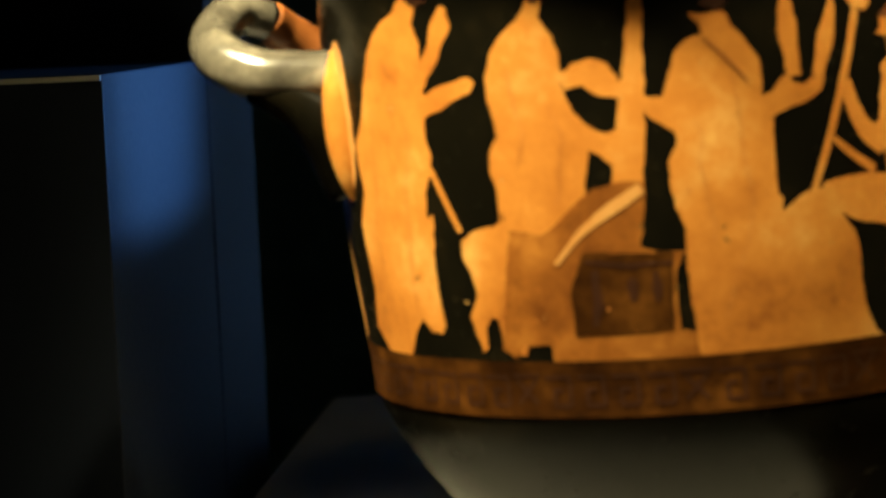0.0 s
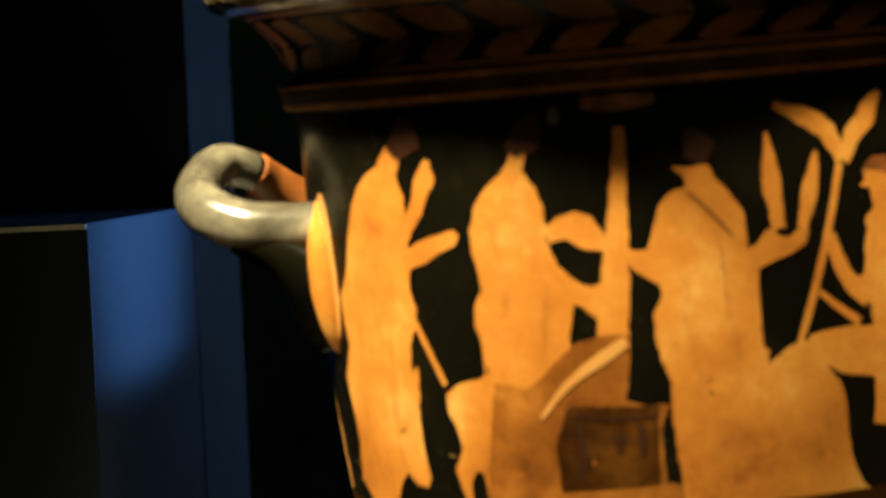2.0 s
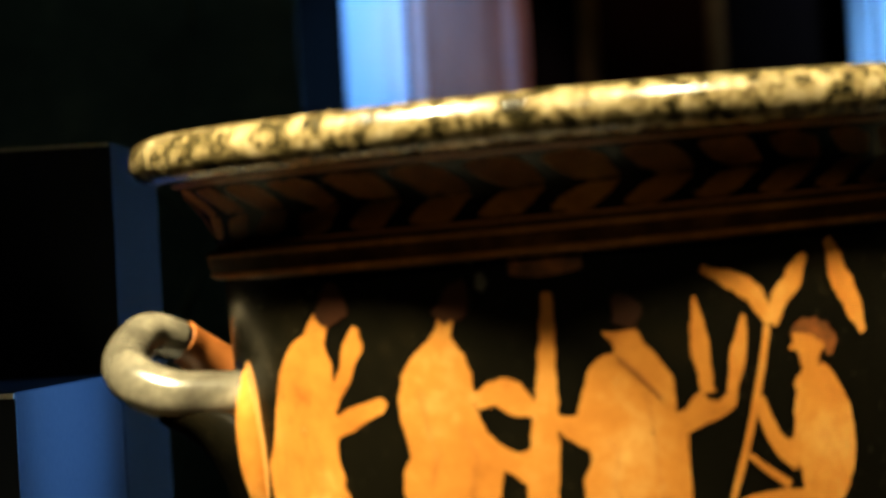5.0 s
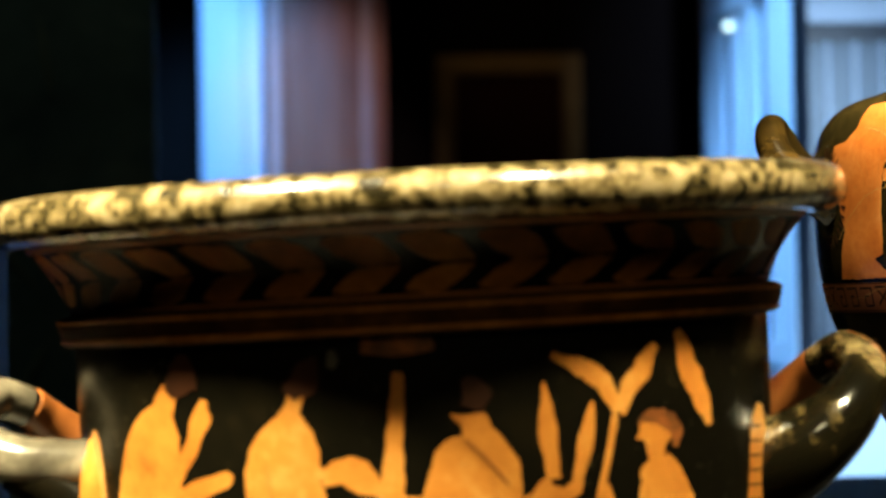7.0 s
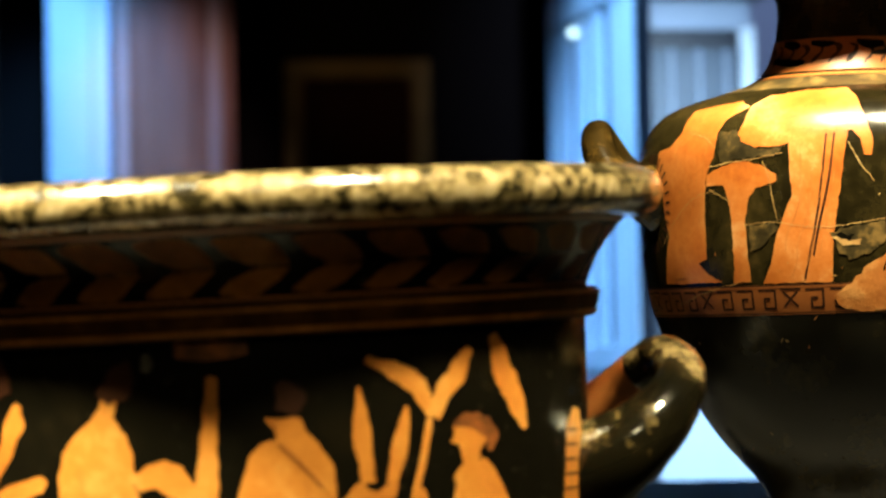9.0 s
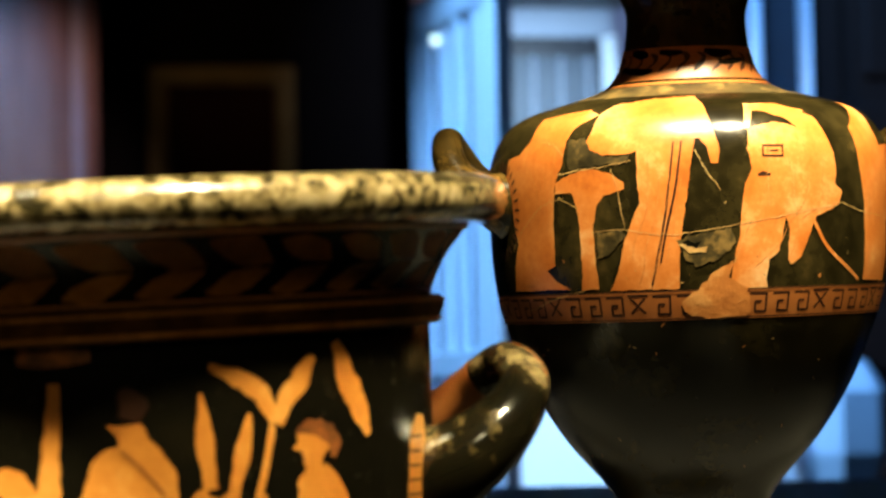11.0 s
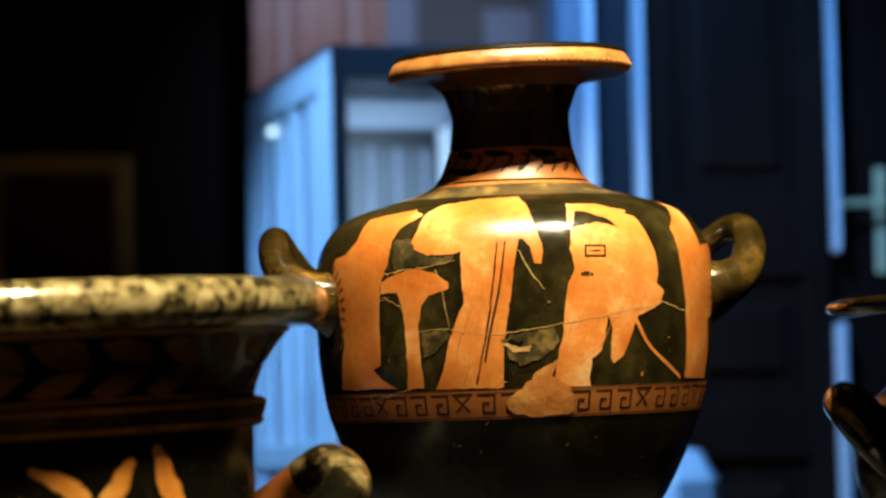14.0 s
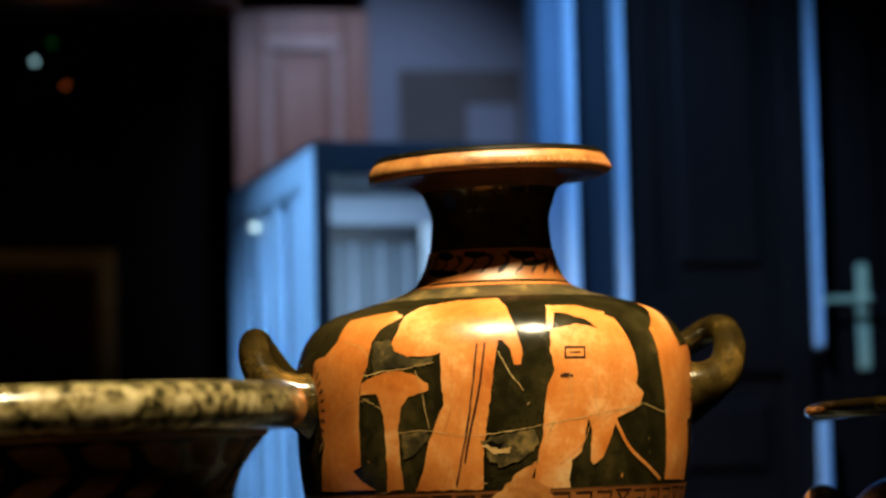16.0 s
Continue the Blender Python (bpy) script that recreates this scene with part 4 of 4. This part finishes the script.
H_SHAPES.append(("garment", M_CLAY_RED, [(-24.9, 0.1289), (-18.1, 0.1332), (-8.3, 0.1382), (-9.3, 0.1267), (-10.9, 0.1004), (-12.5, 0.0741), (-13.5, 0.0516), (-13.5, 0.0342), (-33.3, 0.0348), (-30.5, 0.0472), (-28.1, 0.0697), (-24.0, 0.0921), (-24.6, 0.1148)]))
H_SHAPES.append(("shoulder_mark", M_CLAY_RED, [(-39.1, 0.1531), (-35.9, 0.1602), (-24.5, 0.1635), (-7.6, 0.1644), (-5.0, 0.1547), (-3.7, 0.1425), (-2.1, 0.127), (-2.8, 0.1168), (-4.5, 0.1172), (-5.6, 0.128), (-7.7, 0.1343), (-18.1, 0.1313), (-27.5, 0.1254), (-37.4, 0.1253), (-40.7, 0.1319), (-39.2, 0.1421)]))
H_SHAPES.append(("garment", M_CLAY_RED, [(6.5, 0.1404), (15.4, 0.1441), (22.0, 0.1401), (17.5, 0.1489), (23.9, 0.1522), (29.4, 0.1478), (31.1, 0.1378), (32.8, 0.1253), (33.9, 0.1118), (33.1, 0.1022), (35.8, 0.0961), (34.5, 0.0872), (29.3, 0.0824), (26.3, 0.0802), (23.7, 0.0662), (21.4, 0.053), (18.4, 0.0486), (17.2, 0.0514), (17.7, 0.0722), (16.4, 0.0798), (15.4, 0.0677), (14.5, 0.0572), (11.7, 0.0517), (10.9, 0.0385), (11.6, 0.0328), (0.4, 0.0336), (1.5, 0.0524), (3.1, 0.0692), (3.6, 0.0881), (4.7, 0.1023), (6.7, 0.1124), (5.7, 0.1258)]))
H_SHAPES.append(("shoulder_mark", M_CLAY_RED, [(7.8, 0.1571), (10.4, 0.157), (19.3, 0.1569), (27.7, 0.1518), (21.7, 0.1448), (17.0, 0.1477), (13.1, 0.1514), (9.2, 0.1523), (6.9, 0.14), (5.0, 0.1401)]))
H_SHAPES.append(("garment", M_CLAY_RED, [(56.0, 0.1605), (61.4, 0.1561), (58.2, 0.1404), (59.2, 0.1265), (60.2, 0.1087), (63.2, 0.0793), (65.4, 0.0556), (65.0, 0.0352), (48.1, 0.0365), (47.4, 0.0597), (46.4, 0.0868), (43.9, 0.1139), (43.0, 0.1406)]))
H_SHAPES.append(("restored_patch", M_TAN, [(1.0, 0.0513), (0.1, 0.0412), (5.3, 0.034), (7.3, 0.0206), (5.7, 0.0154), (-4.3, 0.0139), (-12.2, 0.0186), (-13.6, 0.0244), (-9.5, 0.0321), (-4.0, 0.0445)]))
H_SHAPES.append(("filler_patch", M_FOLD, [(-13.7, 0.0667), (-9.0, 0.0701), (1.0, 0.0739), (2.0, 0.064), (-1.8, 0.0545), (-9.1, 0.049), (-11.7, 0.0534)]))
# this patch is hazy sheen on plain glaze, put into an olive colour
H_SHAPES.append(("filler_patch", M_FOLD, [(-46.3, 0.1368), (-40.9, 0.1377), (-38.7, 0.1297), (-33.3, 0.1237), (-25.9, 0.1252), (-29.1, 0.1191), (-37.6, 0.1181), (-45.3, 0.1159)]))
H_SHAPES.append(("filler_patch", M_FOLD, [(-36.5, 0.0739), (-29.3, 0.0748), (-28.1, 0.0709), (-32.1, 0.0606), (-36.5, 0.0556)]))
H_SHAPES.append(("chip", M_CRACK, [(-13.7, 0.0637), (-11.8, 0.0658), (-9.1, 0.0611), (-5.5, 0.0623), (-6.3, 0.0582), (-10.6, 0.0582)]))
H_SHAPES.append(("chip_hole", M_GLAZE, [(-12.7, 0.0655), (-10.9, 0.0672), (-9.4, 0.0645), (-7.5, 0.0655), (-8.8, 0.0618), (-11.1, 0.0627)]))
H_PAINT.append(("staff_mark", M_CLAY_RED, [(24.2, 0.0852, 0.0024), (26.9, 0.0718, 0.0024), (32.1, 0.0563, 0.0024), (45.5, 0.0366, 0.0024)]))
H_PAINT.append(("fold_line", M_LINE, [(-14.6, 0.1321, 0.0012), (-16.2, 0.097, 0.0016), (-18.3, 0.067, 0.0016), (-21.1, 0.037, 0.0012)]))
H_PAINT.append(("fold_line", M_LINE, [(-12.4, 0.1327, 0.0012), (-14.2, 0.1006, 0.0016), (-17.0, 0.0707, 0.0016), (-18.5, 0.052, 0.0012)]))
H_PAINT.append(("square_mark", M_LINE, [(10.0, 0.1279, 0.0012), (13.1, 0.1278, 0.0012), (16.2, 0.1277, 0.0012)]))
H_PAINT.append(("square_mark", M_LINE, [(9.8, 0.121, 0.0012), (12.8, 0.1209, 0.0012), (15.9, 0.1208, 0.0012)]))
H_PAINT.append(("square_mark", M_LINE, [(10.2, 0.1283, 0.0012), (10.0, 0.1244, 0.0012), (9.9, 0.1206, 0.0012)]))
H_PAINT.append(("square_mark", M_LINE, [(16.0, 0.1281, 0.0012), (15.8, 0.1242, 0.0012), (15.7, 0.1204, 0.0012)]))
H_PAINT.append(("square_mark", M_LINE, [(11.2, 0.1244, 0.0012), (12.9, 0.1243, 0.0012), (14.6, 0.1243, 0.0012)]))
H_PAINT.append(("fold_line", M_LINE, [(8.3, 0.1085, 0.0016), (9.9, 0.1092, 0.0028), (11.9, 0.1084, 0.0016)]))
H_PAINT.append(("crack", M_CRACK, [(-69.9, 0.0632, 0.001), (-63.5, 0.0784, 0.0009), (-55.5, 0.0924, 0.001), (-46.8, 0.0981, 0.0009)]))
H_PAINT.append(("crack", M_CRACK, [(-37.9, 0.0736, 0.001), (-29.3, 0.0751, 0.0009), (-20.6, 0.0714, 0.001), (-13.6, 0.0708, 0.0009), (-5.2, 0.0732, 0.001), (5.0, 0.0767, 0.0009), (16.6, 0.0813, 0.001), (24.9, 0.0848, 0.0009), (33.8, 0.0869, 0.0008)]))
H_PAINT.append(("crack", M_CRACK, [(-32.0, 0.1156, 0.001), (-30.3, 0.104, 0.0009), (-29.2, 0.0888, 0.001), (-28.2, 0.0762, 0.0009)]))
H_PAINT.append(("crack", M_CRACK, [(-59.2, 0.1381, 0.001), (-51.8, 0.1344, 0.0009), (-47.3, 0.1269, 0.0008)]))
H_PAINT.append(("crack", M_CRACK, [(-48.8, 0.1136, 0.001), (-43.0, 0.1157, 0.0009), (-34.1, 0.1177, 0.001), (-26.6, 0.1207, 0.0009)]))
H_PAINT.append(("crack", M_CRACK, [(-48.8, 0.0983, 0.001), (-45.3, 0.0941, 0.0009), (-42.1, 0.09, 0.0008)]))
H_PAINT.append(("crack", M_CRACK, [(-9.0, 0.1267, 0.001), (-7.3, 0.119, 0.0009), (-5.0, 0.1093, 0.001), (-2.0, 0.0997, 0.0009)]))
H_PAINT.append(("crack", M_CRACK, [(11.9, 0.1255, 0.001), (11.2, 0.1065, 0.0009), (11.5, 0.0876, 0.0008)]))
H_PAINT.append(("crack", M_CRACK, [(18.8, 0.1101, 0.001), (18.9, 0.0911, 0.0009), (19.8, 0.0797, 0.0008)]))
H_PAINT.append(("crack", M_CRACK, [(-65.7, 0.0219, 0.001), (-56.6, 0.0275, 0.0009), (-47.1, 0.0329, 0.001), (-41.0, 0.0353, 0.0009)]))
H_PAINT.append(("crack", M_CRACK, [(29.9, 0.0869, 0.001), (35.4, 0.0888, 0.0009), (45.2, 0.0829, 0.001), (60.6, 0.0792, 0.0009)]))
H_PAINT.append(("crack", M_CRACK, [(6.6, 0.0803, 0.001), (3.4, 0.0617, 0.0009), (1.5, 0.0505, 0.0008)]))
H_PAINT.append(("neck_mark", M_GLAZE, [(-65.3, 0.2004, 0.004), (-53.2, 0.1985, 0.0064), (-45.0, 0.1976, 0.0024)]))
H_PAINT.append(("neck_mark", M_GLAZE, [(-34.5, 0.1995, 0.0032), (-23.4, 0.1982, 0.0048), (-14.0, 0.1986, 0.0024)]))
H_PAINT.append(("neck_mark", M_GLAZE, [(5.3, 0.1994, 0.0032), (16.2, 0.1973, 0.0064), (32.2, 0.1982, 0.0032)]))
H_PAINT.append(("neck_mark", M_GLAZE, [(-75.8, 0.1889, 0.0032), (-49.9, 0.1858, 0.0048), (-38.4, 0.1859, 0.0024)]))
H_PAINT.append(("neck_mark", M_GLAZE, [(17.4, 0.1907, 0.0024), (29.7, 0.1916, 0.004), (43.8, 0.1935, 0.0024)]))
H_SHAPES.append(("handle_ground", M_CLAY_RED, [(-66, 0.040), (-66, 0.066), (-68, 0.078), (-69, 0.100), (-73, 0.114), (-72, 0.127), (-64, 0.131), (-57, 0.129), (-55, 0.100), (-58, 0.070), (-60, 0.040)]))
H_SHAPES.append(("handle_ground", M_CLAY_RED, [(57, 0.128), (70, 0.131), (84, 0.127), (86, 0.116), (78, 0.100), (68, 0.080), (62, 0.076), (58, 0.100)]))
OVER = {"filler_patch": 0.00012, "crack": 0.00024, "restored_patch": 0.00036, "chip": 0.0004, "chip_hole": 0.00046, "fold_line": 0.00026, "square_mark": 0.00026, "neck_mark": 0.0004}
for i, (kind, material, rows) in enumerate(H_PAINT):
    thin = 0.6 if kind == "crack" else 1.0
    part(kind, stroke(H_FINE, [(a, z, w * thin) for a, z, w in rows], 0.0003 + 0.00002 * (i % 7) + OVER.get(kind, 0.0), 16, 6, rough=0.5 if kind == "crack" else 0.06, wander=0.0012 if kind == "crack" else 0.0), material, hydria, smooth=True)
for i, (kind, material, outline) in enumerate(H_SHAPES):
    shape = part(kind, patch(H_FINE, outline, 0.0003 + 0.00001 * i + OVER.get(kind, 0.0), {"filler_patch": 0.002, "restored_patch": 0.0018}.get(kind, 0.0008)), material, hydria, smooth=True)
    if kind == "garment":
        for f in (0.2, 0.42, 0.62, 0.82):
            part("fold_line", drape(H_FINE, outline, f, 0.00035, 0.0006), M_TAN, shape)


# ---- painted bands and patterns ----
# frieze colour is darkened for the light's fall-off low on the wall
frieze = part("frieze_band", band(K_WALL, -0.236, -0.2075, 0.0005), M_FRIEZE, krater, "brown clay frieze band", smooth=True)


def meander(profile, a, z0, h, w, lift, cross):
    """One square of a key pattern, or a cross, painted on a turned wall."""
    bm, t = bmesh.new(), h * 0.11
    u, v = (lambda f: a + (f - 0.5) * w), (lambda f: z0 + f * h)
    if cross:
        runs = [((0.15, 0.15), (0.85, 0.85)), ((0.15, 0.85), (0.85, 0.15)), ((0.0, 0.97), (1.0, 0.97))]
    else:
        runs = [((0.06, 0.92), (0.94, 0.92)), ((0.9, 0.92), (0.9, 0.1)), ((0.94, 0.1), (0.32, 0.1)), ((0.35, 0.1), (0.35, 0.55)), ((0.32, 0.55), (0.66, 0.55))]
    for n, ((u0, v0), (u1, v1)) in enumerate(runs):
        stroke(profile, [(u(u0), v(v0), t), (u((u0 + u1) / 2), v((v0 + v1) / 2), t), (u(u1), v(v1), t)], lift + 0.00003 * n, 3, 2, bm=bm)
    return bm


for k in range(-16, 17):
    part("meander", meander(K_WALL, k * 5.8 + 1, -0.2315, 0.0175, 5.2, 0.0007, k % 5 == 0), M_LINE, frieze)

# laurel leaves in two rows on the krater's neck, rim shade put into their brown
for k in range(-10, 11):
    a = k * 10.6 + 3
    up = [(a - 5.5, 0.0425, 0.001), (a - 2.5, 0.0400, 0.0100), (a + 1.5, 0.0365, 0.0125), (a + 5.0, 0.0315, 0.001)]
    lo = [(a - 5.0, 0.0185, 0.001), (a - 2.5, 0.0205, 0.0085), (a + 1.0, 0.0240, 0.0110), (a + 5.0, 0.0290, 0.001)]
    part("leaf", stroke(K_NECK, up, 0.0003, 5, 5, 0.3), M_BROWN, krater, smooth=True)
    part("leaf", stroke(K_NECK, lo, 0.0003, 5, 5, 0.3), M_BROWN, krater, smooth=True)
part("neck_line", band(K_NECK, 0.0458, 0.0480, 0.0006), M_CLAY_DARK, krater, "brown painted line", smooth=True)
part("neck_line", band(K_NECK, 0.0140, 0.0155, 0.0006), M_CLAY_DARK, krater, "brown painted line", smooth=True)

for r, z, w in ((0.1912, -0.0005, 0.0016), (0.1934, 0.0095, 0.0011)):
    ring = turned([(r - w * 0.5, z - w), (r + w * 0.4, z - w * 0.5), (r + w * 0.5, z + w * 0.4), (r - w * 0.5, z + w)], 160)
    part("moulding_line", ring, M_BROWN, krater, "orange painted line of the moulding", smooth=True)

# hydria: meander band, neck band, tongues round the handles, egg pattern on the lip
key_band = part("meander_band", band(H_FINE, 0.0135, 0.0335, 0.0003), M_CLAY_DARK, hydria, "orange clay meander band", smooth=True)
for k in range(-14, 15):
    part("meander", meander(H_FINE, k * 6.9 + 2, 0.0165, 0.0145, 5.9, 0.00036, k % 4 == 0), M_LINE, key_band)
for z in (0.0140, 0.0325):
    part("band_line", band(H_FINE, z, z + 0.0009, 0.0007), M_LINE, hydria, "thin dark painted line", smooth=True)
neck_band = part("neck_band", band(H_FINE, 0.1800, 0.2030, 0.0004), M_CLAY_DARK, hydria, "red-brown clay neck band", smooth=True)
part("neck_band", band(H_FINE, 0.1762, 0.1782, 0.0004), M_CLAY_DARK, hydria, "thin brown clay line", smooth=True)
# olive of this band holds both wear and warm sheen
part("shoulder_band", band(H_FINE, 0.1668, 0.1758, 0.0006), M_FOLD, hydria, "worn glaze round the shoulder, warm sheen put into its olive", smooth=True)
for k in range(15):
    a, up = -98 + k * 14, random.uniform(-0.001, 0.001)
    curl = [(a - 5, 0.184 + up, 0.0008), (a - 2, 0.1875 + up, 0.0030), (a + 3, 0.191 + up, 0.0024), (a + 4, 0.1955 + up, 0.0034), (a - 1, 0.198 + up, 0.0008)]
    part("palmette", stroke(H_FINE, curl, 0.0007, 6, 2, 0.8), M_LINE, neck_band)


def tongues(thing, profile, centre, z, ra, rz, count, material):
    """Short painted strokes fanning round a handle's root."""
    for k in range(count):
        u = math.radians(-100 + 200 * k / (count - 1))
        side = -1 if centre > 0 else 1
        a0, z0 = centre + side * ra * math.cos(u), z + rz * math.sin(u)
        a1, z1 = centre + side * ra * 1.28 * math.cos(u), z + rz * 1.28 * math.sin(u)
        part("tongue", stroke(profile, [(a0, z0, 0.0013), ((a0 + a1) / 2, (z0 + z1) / 2, 0.0017), (a1, z1, 0.0013)], 0.0007, 3, 2), material, thing)


tongues(hydria, H_FINE, -76.0, 0.092, 8.5, 0.027, 17, M_LINE)
tongues(hydria, H_FINE, 76.0, 0.092, 8.5, 0.027, 17, M_LINE)
for k in range(9):
    z = -0.060 - 0.0075 * k
    part("tongue", stroke(K_WALL, [(62.5, z, 0.0012), (65.5, z - 0.0006, 0.0015), (69.0, z - 0.001, 0.0012)], 0.0008, 3, 2), M_LINE, krater)

for k in range(1, 22):
    a = math.radians(k * 3.6)
    r = 0.0871
    bm = tube([(r * math.sin(a), -r * math.cos(a), 0.2598), ((r + 0.0004) * math.sin(a), -(r + 0.0004) * math.cos(a), 0.2580), (r * math.sin(a), -r * math.cos(a), 0.2562)], [0.0006, 0.0010, 0.0006], 3, 6)
    part("egg_mark", bm, M_CLAY_DARK, lip, smooth=True)

# small chips and scuffs in the glaze
for thing, profile, lo, hi, count in ((hydria, H_FINE, -0.09, 0.12, 46), (krater, K_WALL, -0.19, -0.05, 30)):
    for k in range(count):
        a, z, s = random.uniform(-70, 70), random.uniform(lo, hi), random.uniform(0.0004, 0.0013)
        da, dz = random.uniform(-1.2, 1.2), random.uniform(-0.003, 0.003)
        part("chip", stroke(profile, [(a, z, s * 0.4), (a + da * 0.5, z + dz * 0.5, s), (a + da, z + dz, s * 0.3)], 0.00045, 3, 2, 0.8), random.choice((M_CRACK, M_FOLD, M_TAN)), thing)

# the hydria was thrown a little crooked: its belly hangs off the neck's axis, its lip rises to one side
for ob in hydria.children_recursive:
    for v in ob.data.vertices:
        v.co.x += 0.0184 * (v.co.z - 0.22)
        if v.co.z > 0.24:
            v.co.z += 0.016 * v.co.x + 0.002
